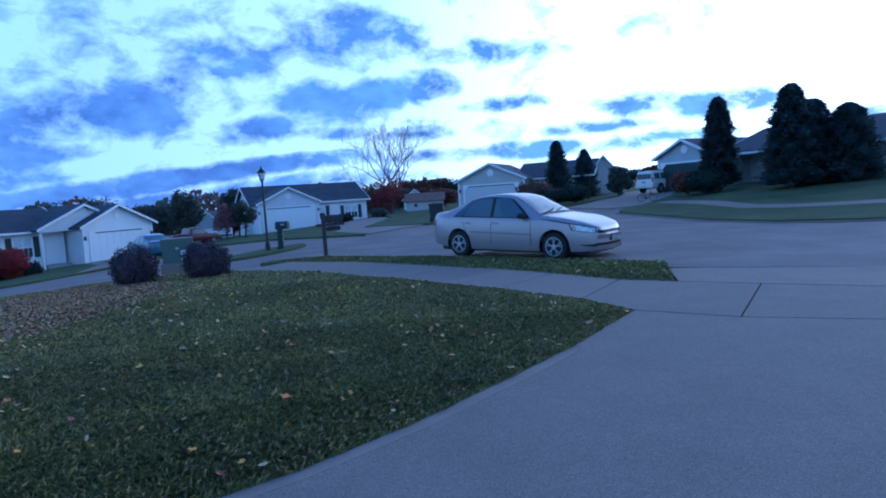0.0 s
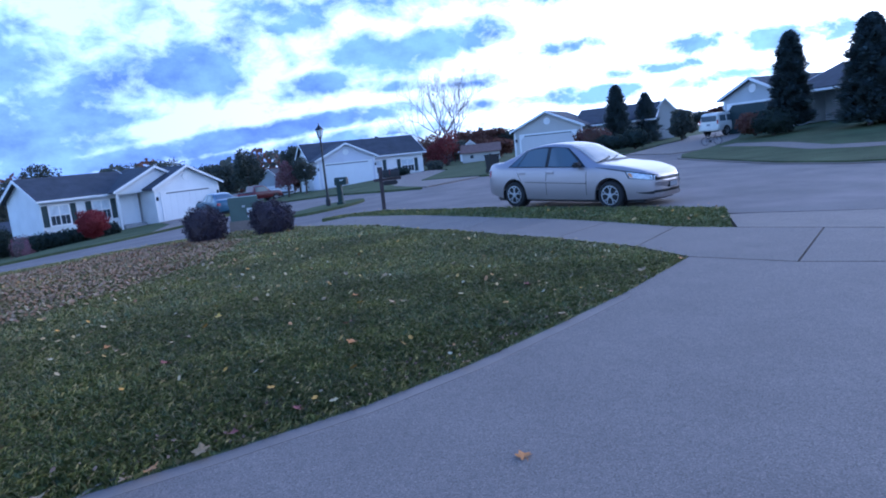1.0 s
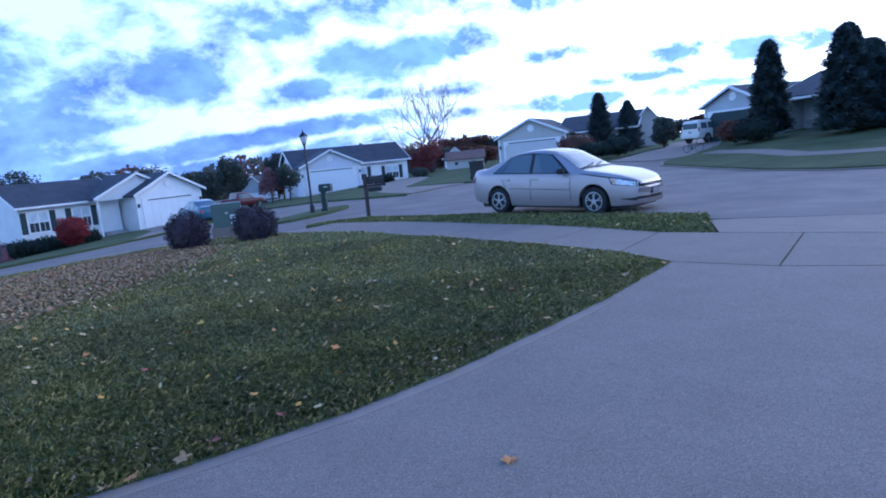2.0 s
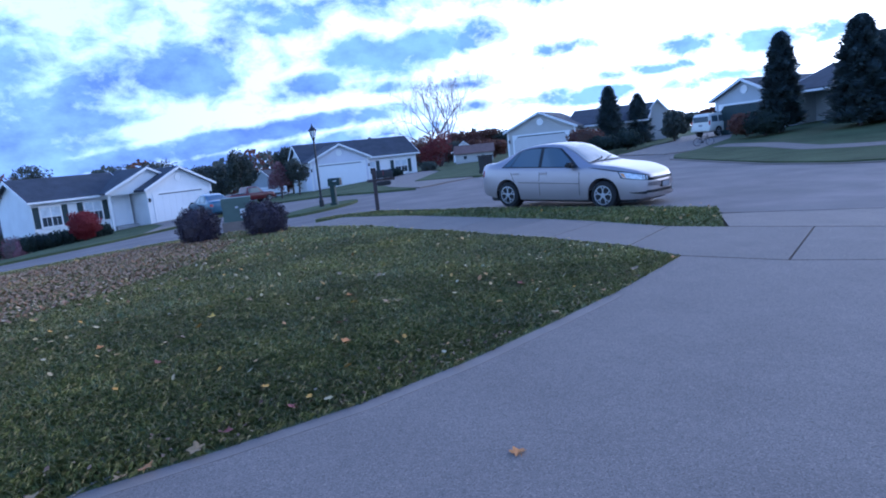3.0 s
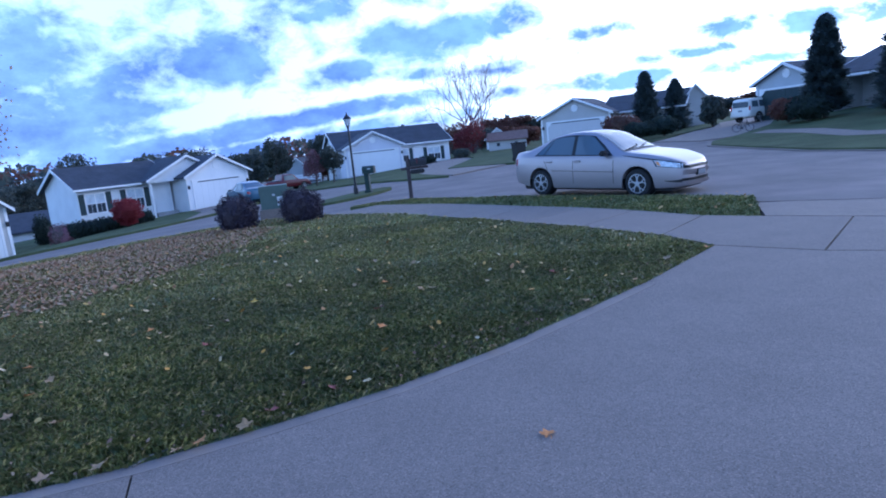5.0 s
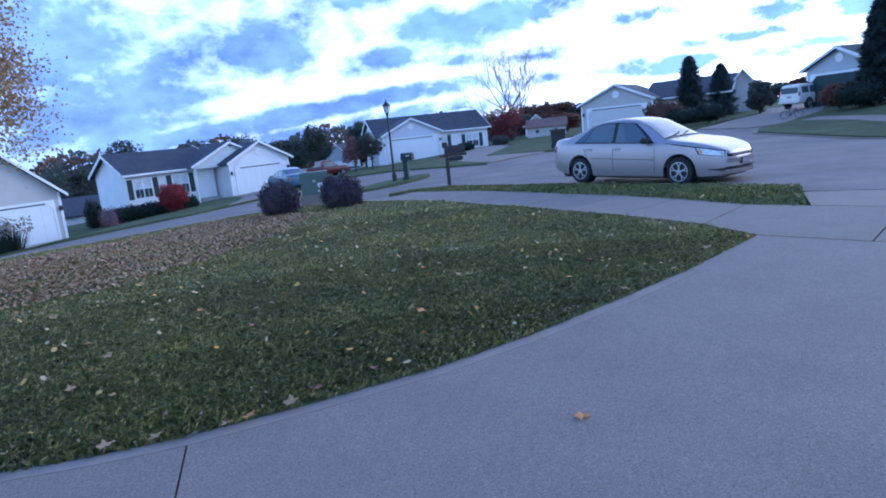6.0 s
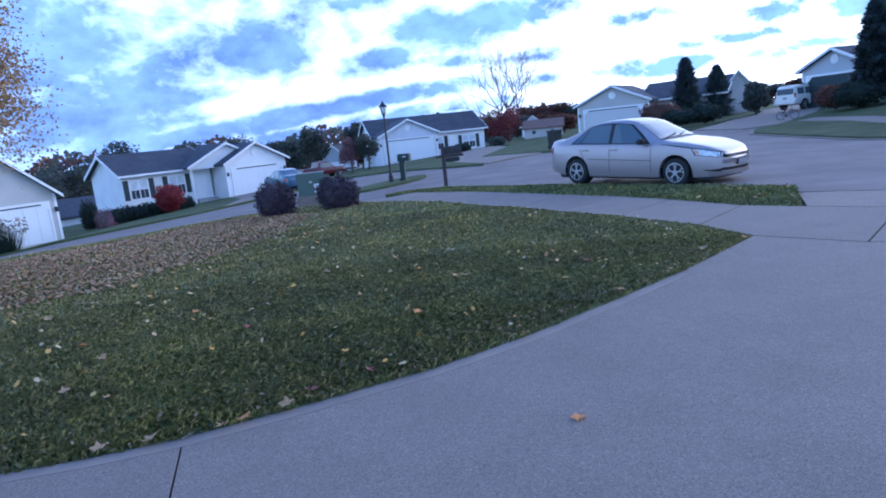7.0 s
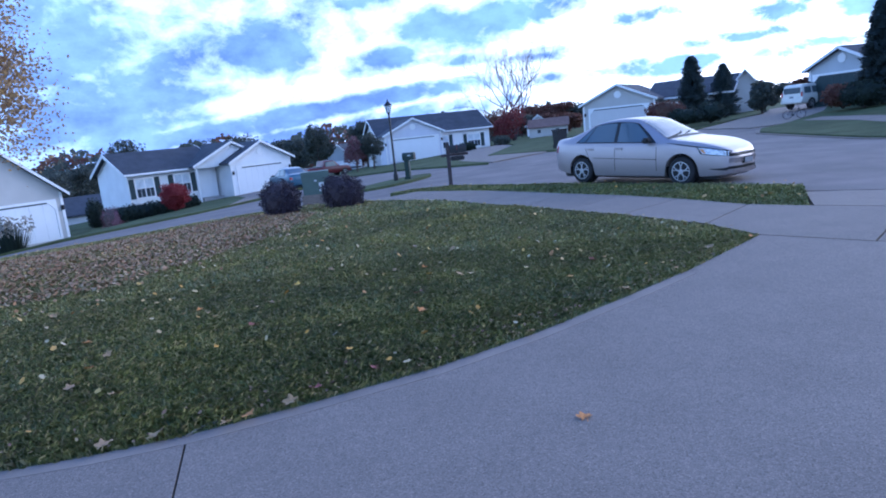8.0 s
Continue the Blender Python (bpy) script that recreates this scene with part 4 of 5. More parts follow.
                for (y0, z0), (y1, z1) in zip(pts, pts[1:]):
                    if y1 <= y <= y0 and y0 > y1:
                        z = z1 + (z0 - z1) * (y - y1) / (y0 - y1)
                row.append(bm.verts.new((x, math.copysign(y, f), z + lift)))
            g.append(row)
        for a, b in zip(g, g[1:]):
            for k in range(8):
                bm.faces.new((a[k], a[k + 1], b[k + 1], b[k]))
        bmesh.ops.recalc_face_normals(bm, faces=bm.faces)
        return bm


def wheel(x, y, parent, r=0.30, w=0.2, spokes=5, s=-1):
    """Tyre and alloy rim; the outer face looks along s * y."""
    t = lathe([(r * 0.64, -w / 2), (r * 0.91, -w / 2), (r * 0.985, -w * 0.36), (r, -w * 0.2), (r, w * 0.2), (r * 0.985, w * 0.36), (r * 0.91, w / 2), (r * 0.64, w / 2)], 32)
    turn = pose(x, y, r, -90 * s, 0, 0)
    bmesh.ops.transform(t, matrix=turn, verts=t.verts)
    tyre = part("tyre", t, M["rubber"], parent, smooth=False)
    bm = bmesh.new()
    rim = lathe([(r * 0.56, w * 0.30), (r * 0.65, w * 0.46), (r * 0.68, w * 0.52), (r * 0.63, w * 0.53), (r * 0.59, w * 0.44), (r * 0.56, w * 0.36)], 32)
    hubm = lathe([(0.02, w * 0.30), (r * 0.16, w * 0.30), (r * 0.18, w * 0.50), (r * 0.12, w * 0.56), (0.01, w * 0.56)], 16)
    for src in (rim, hubm):
        me = bpy.data.meshes.new("tmp")
        src.to_mesh(me)
        bm.from_mesh(me)
        bpy.data.meshes.remove(me)
        src.free()
    for k in range(spokes):
        a = 2 * math.pi * k / spokes + 0.3
        add_box(bm, r * 0.12, -r * 0.05, w * 0.40, r * 0.40, r * 0.05, w * 0.53, 0.0, Matrix.Rotation(a, 4, "Z"))
        for off in (-0.34, 0.34):                # each spoke forks towards the rim
            m = Matrix.Rotation(a, 4, "Z") @ Matrix.Translation((r * 0.36, 0, 0)) @ Matrix.Rotation(off * 1.6, 4, "Z")
            add_box(bm, 0.0, -r * 0.032, w * 0.40, r * 0.31, r * 0.032, w * 0.525, 0.0, m)
    bmesh.ops.transform(bm, matrix=turn, verts=bm.verts)
    part("rim", bm, M["alloy"], tyre, "silver five-spoke alloy rim")
    d = lathe([(0.01, w * 0.33), (r * 0.70, w * 0.33), (r * 0.70, w * 0.36), (0.01, w * 0.36)], 24)
    bmesh.ops.transform(d, matrix=turn, verts=d.verts)
    part("wheel_well_disc", d, M["black_plastic"], tyre)


def quad_outline(p00, p10, p11, p01, bow=0.0):
    """Corners rear-bottom, front-bottom, front-top, rear-top; the top edge may bow up."""
    def f(u, v):
        xb, zb = p00[0] + (p10[0] - p00[0]) * u, p00[1] + (p10[1] - p00[1]) * u
        xt, zt = p01[0] + (p11[0] - p01[0]) * u, p01[1] + (p11[1] - p01[1]) * u + bow * 4 * u * (1 - u)
        return xb + (xt - xb) * v, zb + (zt - zb) * v
    return f


def saloon(m, label, paint, group="", lit=True):
    """A rounded four-door saloon, 4.7 m long."""
    sh = Shell(
        top=[(-2.38, 0.72), (-2.34, 0.94), (-2.22, 1.03), (-1.85, 1.065), (-1.50, 1.185), (-1.05, 1.365), (-0.60, 1.435), (-0.15, 1.43), (0.15, 1.365), (0.52, 1.18), (0.86, 0.995), (1.10, 0.95), (1.50, 0.895), (1.85, 0.81), (2.05, 0.73), (2.14, 0.655), (2.20, 0.55)],
        belt=[(-2.38, 0.80), (-2.25, 0.90), (-1.6, 0.935), (0.0, 0.905), (1.0, 0.89), (1.6, 0.845), (1.95, 0.77), (2.12, 0.68), (2.20, 0.52)],
        width=[(-2.38, 0.34), (-2.33, 0.54), (-2.22, 0.67), (-2.0, 0.77), (-1.7, 0.825), (-1.0, 0.85), (0.5, 0.855), (1.3, 0.845), (1.6, 0.81), (1.82, 0.73), (1.98, 0.66), (2.10, 0.54), (2.17, 0.40), (2.20, 0.26)],
        sill=[(-2.38, 0.36), (-2.15, 0.26), (-1.6, 0.18), (0, 0.165), (1.6, 0.175), (2.0, 0.18), (2.20, 0.22)],
        roof_in=0.665, x_back=-2.38, x_front=2.20, arches=(-1.33, 1.25))
    car = thing("sedan", m, label, "car", group)
    part("body", sh.body(180), paint, car, smooth=True)
    for x in (-1.33, 1.25):
        for s in (-1, 1):
            wheel(x, s * 0.735, car, s=s)
            bm = bmesh.new()
            out = bmesh.ops.create_cone(bm, cap_ends=True, segments=28, radius1=0.355, radius2=0.355, depth=0.22)
            bmesh.ops.transform(bm, matrix=pose(x, s * 0.70, 0.33, 90), verts=bm.verts)
            bm.normal_update()
            bmesh.ops.delete(bm, geom=[f for f in bm.faces if f.normal.y * s > 0.9 or (f.calc_center_median().z < 0.2)], context="FACES")
            part("wheel_housing", bm, M["black_plastic"], car)
    glass = M["pane_dark"]
    for s in (-1, 1):
        part("window_surround", sh.patch(quad_outline((-1.52, 0.940), (0.66, 0.900), (0.10, 1.325), (-1.12, 1.310), 0.055), s, 0.007, 20), M["black_plastic"], car)
        part("rear_window", sh.patch(quad_outline((-1.22, 0.958), (-0.42, 0.940), (-0.44, 1.338), (-1.02, 1.300), 0.022), s, 0.013), glass, car)
        part("quarter_window", sh.patch(quad_outline((-1.46, 0.960), (-1.26, 0.958), (-1.06, 1.285), (-1.12, 1.270), 0.0), s, 0.013), glass, car)
        part("front_window", sh.patch(quad_outline((-0.33, 0.938), (0.54, 0.918), (0.08, 1.300), (-0.35, 1.338), 0.026), s, 0.013), glass, car)
        part("side_moulding", sh.patch(quad_outline((-0.98, 0.600), (0.68, 0.560), (0.68, 0.602), (-0.88, 0.632), 0.0), s, 0.018, 16), paint, car)
        # thin black strip laid on the door as the moulding's shadow
        part("moulding_shadow_gap", sh.patch(quad_outline((-0.98, 0.588), (0.68, 0.548), (0.68, 0.560), (-0.98, 0.600), 0.0), s, 0.004, 16), M["black_plastic"], car)
        for xa in (-1.04, -0.38, 0.68):
            lean = 0.22 if xa < -1 else 0.0
            part("door_seam", sh.patch(quad_outline((xa + lean * 0.4, 0.30), (xa + 0.012 + lean * 0.4, 0.30), (xa + 0.012 - lean, 0.90), (xa - lean, 0.90)), s, 0.002, 2), M["black_plastic"], car)
        for xa in (-1.06, -0.26):
            bm = box(xa - 0.10, 0, 0.775, xa + 0.10, 0.035, 0.815, 0.012)
            y = sh.side(xa, 0.795)
            bmesh.ops.transform(bm, matrix=Matrix.Translation((0, y - 0.006, 0)) if s > 0 else Matrix.Translation((0, -y - 0.029, 0)), verts=bm.verts)
            part("door_handle", bm, M["black_plastic"] if xa < -2 else paint, car)
        bm = bmesh.new()
        add_box(bm, 0.42, 0.80, 0.90, 0.58, 1.00, 1.02, 0.035) if s > 0 else add_box(bm, 0.42, -1.00, 0.90, 0.58, -0.80, 1.02, 0.035)
        part("wing_mirror", bm, M["black_plastic"], car)
        part("headlight_rim", sh.patch(quad_outline((1.66, 0.645), (2.13, 0.575), (2.12, 0.690), (1.58, 0.790), 0.014), s, 0.007), M["black_plastic"], car)
        part("headlight", sh.patch(quad_outline((1.69, 0.655), (2.11, 0.590), (2.10, 0.678), (1.61, 0.778), 0.012), s, 0.014), M["lens"], car, "clear swept-back headlight")
        part("indicator", sh.patch(quad_outline((1.70, 0.668), (1.76, 0.658), (1.71, 0.742), (1.64, 0.758), 0.0), s, 0.020, 4), M["amber"], car)
        part("tail_light", sh.patch(quad_outline((-2.32, 0.70), (-2.14, 0.72), (-2.12, 0.88), (-2.30, 0.86), 0.0), s, 0.008, 5), M["red_lens"], car)
        part("bumper_slot", sh.patch(quad_outline((1.86, 0.330), (2.10, 0.295), (2.10, 0.360), (1.80, 0.352), -0.008), s, 0.006, 10), M["black_plastic"], car)
        part("hood_seam", sh.patch(quad_outline((0.90, 0.888), (2.04, 0.712), (2.04, 0.717), (0.90, 0.893), 0.02), s, 0.003, 14), M["black_plastic"], car)
    wind = sh.across(0.17, 0.83, 0.90, 0.007)
    part("windscreen", wind, M["windscreen"], car, "raked windscreen")
    part("rear_screen", sh.across(-1.78, -1.12, 0.88, 0.007), glass, car)
    part("wiper_cowl", sh.across(0.83, 0.91, 0.92, 0.009, 3), M["black_plastic"], car)
    bm = bmesh.new()
    for ya, yb in ((-0.55, 0.05), (-0.05, 0.50)):
        tube(bm, [(0.86, ya, 1.005), (0.76, yb * 0.6, 1.065), (0.71, yb, 1.09)], [0.010, 0.009, 0.006], 6)
    part("wiper", bm, M["black_plastic"], car)
    # the nose: grille slot, lower intake, plate
    def nose(z0, z1, half, name, mat, lift, n=16, label=""):
        bm = bmesh.new()
        g = []
        for k in range(n + 1):
            y = -half + 2 * half * k / n
            x = 2.20
            for q in range(80):
                if curve(sh.width, x) * 0.99 >= abs(y):
                    break
                x -= 0.008
            col = []
            for z in (z0, (z0 + z1) / 2, z1):
                xx = min(x, 2.20)
                while curve(sh.top, xx) < z and xx > 1.5:
                    xx -= 0.01
                col.append(bm.verts.new((xx + lift, y, z)))
            g.append(col)
        for a, b in zip(g, g[1:]):
            for k in range(2):
                bm.faces.new((a[k], b[k], b[k + 1], a[k + 1]))
        bmesh.ops.solidify(bm, geom=bm.faces[:], thickness=0.01)
        return part(name, bm, mat, car, label)
    nose(0.575, 0.635, 0.50, "grille", M["black_plastic"], 0.012)
    nose(0.320, 0.375, 0.55, "lower_intake", M["black_plastic"], 0.012)
    nose(0.455, 0.545, 0.52, "bumper", paint, 0.030, label="body-coloured front bumper")
    nose(0.235, 0.300, 0.70, "chin", paint, 0.03)
    part("number_plate_holder", box(2.205, -0.17, 0.41, 2.245, 0.17, 0.53, 0.004), M["black_plastic"], car)
    part("number_plate", box(2.246, -0.15, 0.42, 2.252, 0.15, 0.52), M["plate"], car)
    # inside
    part("underbody", box(-2.0, -0.66, 0.13, 1.95, 0.66, 0.30, 0.03), M["black_plastic"], car)
    return car


M["pane_dark"] = glass_material("tinted_glass", (0.09, 0.115, 0.13))
M["windscreen"] = glass_material("windscreen_glass", (0.10, 0.12, 0.14), 0.05)
SEDAN = saloon(pose(5.05, 14.85, -0.068, 0, 1.4, -52.6), "silver four-door saloon parked at the kerb", M["silver_paint"])
SEDAN.scale = (1.02, 1.02, 1.02)


# ---- street furniture ----
M["green_plastic"] = material("dark_green_plastic", (0.015, 0.035, 0.028), 0.55, vary=0.2, bump=0.0)
M["green_steel"] = material("green_grey_painted_steel", (0.09, 0.125, 0.105), 0.55, vary=0.15, scale=3, bump=0.05)
M["sticker"] = material("pale_sticker", (0.6, 0.6, 0.58), 0.6, vary=0.05, bump=0)
M["milk_glass"] = material("frosted_lantern_glass", (0.72, 0.74, 0.76), 0.3, vary=0.05, bump=0)


def street_lamp(x, y):
    t = thing("street_lamp", pose(x, y, land(x, y)), "black post lamp with a frosted glass lantern", "street lamp")
    part("base", lathe([(0.10, -0.05), (0.10, 0.25), (0.07, 0.32), (0.06, 0.45)], 14), M["black_metal"], t)
    part("post", lathe([(0.046, 0.45), (0.043, 1.6), (0.040, 2.72), (0.06, 2.74), (0.06, 2.78), (0.03, 2.80)], 12), M["black_metal"], t)
    part("lantern_glass", lathe([(0.07, 2.82), (0.14, 3.08), (0.14, 3.10)], 6), M["milk_glass"], t, "frosted six-sided lantern glass")
    bm = bmesh.new()
    for k in range(6):
        a = k * math.pi / 3
        tube(bm, [(0.078 * math.cos(a), 0.078 * math.sin(a), 2.81), (0.148 * math.cos(a), 0.148 * math.sin(a), 3.10)], [0.009, 0.009], 5)
    part("lantern_cage", bm, M["black_metal"], t)
    part("cap", lathe([(0.19, 3.10), (0.17, 3.13), (0.07, 3.24), (0.05, 3.26), (0.03, 3.30), (0.012, 3.38)], 12), M["black_metal"], t)
    part("lantern_seat", lathe([(0.03, 2.79), (0.09, 2.80), (0.08, 2.83)], 12), M["black_metal"], t)


def wooden_mailbox(x, y, turn):
    t = thing("mailbox", pose(x, y, land(x, y), 0, 0, turn), "dark mailbox on a weathered wooden post", "mailbox")
    part("post", box(-0.05, -0.05, -0.2, 0.05, 0.05, 1.28, 0.008), M["dark_wood"], t)
    part("arm", box(-0.22, -0.045, 0.88, 0.62, 0.045, 0.96, 0.006), M["dark_wood"], t)
    bm = prism([(-0.09, 0.97), (0.09, 0.97), (0.09, 1.11), (0.075, 1.17), (0.04, 1.205), (-0.04, 1.205), (-0.075, 1.17), (-0.09, 1.11)], 0.07, 0.56, "yz")
    bx = part("box", bm, M["black_metal"], t)
    part("door", prism([(-0.085, 0.98), (0.085, 0.98), (0.085, 1.11), (0.07, 1.16), (0.04, 1.195), (-0.04, 1.195), (-0.07, 1.16), (-0.085, 1.11)], 0.562, 0.572, "yz"), M["black_metal"], bx)
    part("flag", box(0.25, -0.11, 1.05, 0.28, -0.095, 1.22), M["red_paint"], bx)
    part("newspaper_tube", box(0.05, -0.07, 0.74, 0.50, 0.07, 0.87, 0.03), M["black_plastic"], t)


def plastic_mailbox(x, y, turn):
    t = thing("mailbox", pose(x, y, land(x, y), 0, 0, turn), "dark green moulded plastic mailbox and post", "mailbox")
    part("post", box(-0.10, -0.10, -0.2, 0.10, 0.10, 0.80, 0.02), M["green_plastic"], t)
    part("plinth", box(-0.14, -0.14, -0.1, 0.14, 0.14, 0.10, 0.02), M["green_plastic"], t)
    bm = prism([(-0.15, 0.78), (0.15, 0.78), (0.15, 0.98), (0.12, 1.05), (0.06, 1.09), (-0.06, 1.09), (-0.12, 1.05), (-0.15, 0.98)], -0.14, 0.36, "yz")
    bx = part("box", bm, M["green_plastic"], t)
    part("door", box(0.362, -0.11, 0.81, 0.372, 0.11, 1.02), M["black_plastic"], bx)
    part("flag", box(0.10, -0.17, 0.95, 0.25, -0.155, 0.99), M["sticker"], bx)


def transformer_box(x, y, z, turn):
    t = thing("transformer_box", pose(x, y, z, 0, 0, turn), "green steel utility transformer box by the shrubs", "utility box")
    part("plinth", box(-0.55, -0.50, -0.35, 0.55, 0.50, 0.04, 0.01), M["concrete"], t)
    bm = prism([(-0.42, 0.04), (0.42, 0.04), (0.42, 0.80), (0.34, 0.86), (-0.42, 0.86)], -0.48, 0.48, "yz")
    part("cabinet", bm, M["green_steel"], t)
    part("hood", box(-0.50, -0.44, 0.58, 0.50, -0.425, 0.84), M["green_steel"], t)
    part("warning_label", box(0.10, -0.432, 0.14, 0.30, -0.423, 0.46), M["sticker"], t, "pale rectangular sticker")
    part("padlock", box(-0.05, -0.45, 0.50, 0.05, -0.424, 0.57, 0.005), M["alloy"], t)
    part("side_label", box(0.482, -0.05, 0.55, 0.486, 0.15, 0.72), M["sticker"], t, "pale square sticker")
    return t


def trash_can(x, y):
    t = thing("trash_can", pose(x, y, land(x, y), 0, 0, 20), "dark wheeled trash can at the street's edge", "trash can")
    part("bin", prism([(-0.24, 0.05), (0.24, 0.05), (0.32, 0.98), (-0.32, 0.98)], -0.28, 0.28, "xz"), M["black_plastic"], t)
    part("lid", box(-0.35, -0.33, 0.985, 0.35, 0.33, 1.06, 0.02), M["black_plastic"], t)
    for s in (-1, 1):
        bm = lathe([(0.02, -0.03), (0.12, -0.03), (0.12, 0.03), (0.02, 0.03)], 16)
        bmesh.ops.transform(bm, matrix=pose(s * 0.2, 0.30, 0.12, 0, 90), verts=bm.verts)
        part("wheel", bm, M["rubber"], t)


def bicycle(x, y, turn):
    t = thing("bicycle", pose(x, y, land(x, y), 0, 0, turn), "dark bicycle standing on the footpath", "bicycle")
    for xa in (-0.52, 0.52):
        bm = bmesh.new()
        ring = [(xa + 0.33 * math.cos(a), 0, 0.34 + 0.33 * math.sin(a)) for a in (2 * math.pi * k / 28 for k in range(29))]
        tube(bm, ring, [0.02] * 29, 6, False)
        w = part("tyre", bm, M["rubber"], t)
        bm = bmesh.new()
        for k in range(14):
            a = 2 * math.pi * k / 14
            tube(bm, [(xa, 0, 0.34), (xa + 0.31 * math.cos(a), 0, 0.34 + 0.31 * math.sin(a))], [0.002, 0.002], 3, False)
        tube(bm, [(xa, -0.05, 0.34), (xa, 0.05, 0.34)], [0.025, 0.025], 8)
        part("spokes", bm, M["alloy"], w)
    bm = bmesh.new()
    bb, head, seat = (-0.08, 0, 0.30), (0.34, 0, 0.80), (-0.20, 0, 0.78)
    for a, b in ((bb, head), (bb, seat), (seat, head), (seat, (-0.52, 0.03, 0.34)), (bb, (-0.52, 0.03, 0.34)), (head, (0.52, 0, 0.34)), (head, (0.31, 0, 0.95)), (seat, (-0.24, 0, 0.92))):
        tube(bm, [a, b], [0.02, 0.02], 6)
    part("frame", bm, M["black_metal"], t)
    part("saddle", box(-0.38, -0.07, 0.90, -0.12, 0.07, 0.96, 0.02), M["black_plastic"], t)
    part("handlebar", tube_part([(0.26, -0.28, 1.0), (0.33, -0.1, 0.98), (0.33, 0.1, 0.98), (0.26, 0.28, 1.0)], [0.014] * 4, 6), M["black_metal"], t)
    part("crank", lathe([(0.01, -0.005), (0.09, -0.005), (0.09, 0.005), (0.01, 0.005)], 16), M["black_metal"], t).matrix_basis = pose(-0.08, -0.05, 0.30, 90)
    return t


street_lamp(-1.66, 26.8)
wooden_mailbox(0.45, 19.5, 12)
plastic_mailbox(-1.12, 26.6, -20)
transformer_box(-3.95, 21.08, -0.09, 8).scale = (0.9, 0.9, 0.9)
trash_can(7.24, 36.29)
bicycle(20.25, 35.68, -32).scale = (0.66, 0.66, 0.66)


# ---- other vehicles ----
def boxy(m, label, paint, name, category, top, belt, width, x0, x1, sill, wheels, wr, windows, group="", roof_in=0.80, extras=None):
    sh = Shell(top, belt, width, sill, roof_in, x0, x1)
    v = thing(name, m, label, category, group)
    body = part("body", sh.body(48), paint, v, smooth=True)
    for x in wheels:
        for s in (-1, 1):
            wheel(x, s * (curve(width, x) - 0.10), v, r=wr, w=0.24, s=s)
            bm = lathe([(0.01, 0), (wr + 0.06, 0), (wr + 0.06, 0.012), (0.01, 0.012)], 28)
            bmesh.ops.transform(bm, matrix=pose(x, s * (curve(width, x) + 0.002), wr, -90 * s), verts=bm.verts)
            bmesh.ops.bisect_plane(bm, geom=bm.verts[:] + bm.edges[:] + bm.faces[:], plane_co=(0, 0, wr - 0.02), plane_no=(0, 0, -1), clear_outer=True)
            part("wheel_arch", bm, M["black_plastic"], v)
    for o in windows:
        for s in (-1, 1):
            part("side_window", sh.patch(quad_outline(*o), s, 0.008), M["pane_dark"], v)
    return v, sh


def stand(x, y, turn, off=-0.05):
    """A pose on the street or drive at that place."""
    return pose(x, y, land(x, y) + off, 0, 0, turn)


def suv(m, label):
    v, sh = boxy(m, label, M["cream_paint"], "suv", "car",
                 top=[(-2.5, 1.0), (-2.46, 1.55), (-2.38, 1.80), (-2.2, 1.88), (0.3, 1.88), (0.6, 1.80), (1.15, 1.25), (1.4, 1.16), (2.2, 1.08), (2.4, 0.95), (2.5, 0.7)],
                 belt=[(-2.5, 1.12), (1.2, 1.08), (2.2, 1.0), (2.5, 0.7)], width=[(-2.5, 0.86), (-2.4, 0.93), (0, 0.96), (2.0, 0.94), (2.4, 0.85), (2.5, 0.75)], x0=-2.5, x1=2.5,
                 sill=[(-2.5, 0.45), (0, 0.36), (2.5, 0.42)], wheels=(-1.5, 1.5), wr=0.38,
                 windows=(((-2.2, 1.18), (-1.45, 1.18), (-1.45, 1.66), (-2.15, 1.66)), ((-1.3, 1.18), (-0.45, 1.18), (-0.45, 1.68), (-1.3, 1.68)), ((-0.32, 1.18), (0.75, 1.16), (0.42, 1.66), (-0.32, 1.68))))
    part("rear_window", box(-2.515, -0.70, 1.20, -2.44, 0.70, 1.64, 0.03), M["pane_dark"], v)
    part("rear_bumper", box(-2.60, -0.90, 0.48, -2.42, 0.90, 0.68, 0.04), M["cream_paint"], v)
    for s in (-1, 1):
        part("tail_light", box(-2.51, s * 0.83 - 0.06, 0.95, -2.44, s * 0.83 + 0.06, 1.30, 0.01), M["red_lens"], v)
        part("roof_rail", tube_part([(-2.0, s * 0.66, 1.86), (-1.9, s * 0.66, 1.92), (0.0, s * 0.66, 1.92), (0.1, s * 0.66, 1.87)], [0.02] * 4, 6), M["black_plastic"], v)
    part("windscreen", sh.across(0.62, 1.12, 0.9, 0.01), M["windscreen"], v)
    part("number_plate", box(-2.53, -0.16, 0.86, -2.512, 0.16, 1.0), M["plate"], v)
    return v


def pickup(m, label):
    v, sh = boxy(m, label, M["red_paint"], "pickup_truck", "truck",
                 top=[(-2.7, 0.95), (-2.65, 1.18), (-0.85, 1.20), (-0.75, 1.75), (-0.5, 1.82), (0.4, 1.82), (0.65, 1.72), (1.15, 1.22), (1.4, 1.14), (2.4, 1.06), (2.6, 0.9), (2.7, 0.6)],
                 belt=[(-2.7, 1.10), (1.2, 1.08), (2.4, 1.0), (2.7, 0.7)], width=[(-2.7, 0.90), (0, 0.94), (2.2, 0.92), (2.7, 0.75)], x0=-2.7, x1=2.7,
                 sill=[(-2.7, 0.5), (0, 0.42), (2.7, 0.45)], wheels=(-1.7, 1.7), wr=0.38, windows=(((-0.62, 1.18), (0.85, 1.16), (0.50, 1.66), (-0.60, 1.68)),))
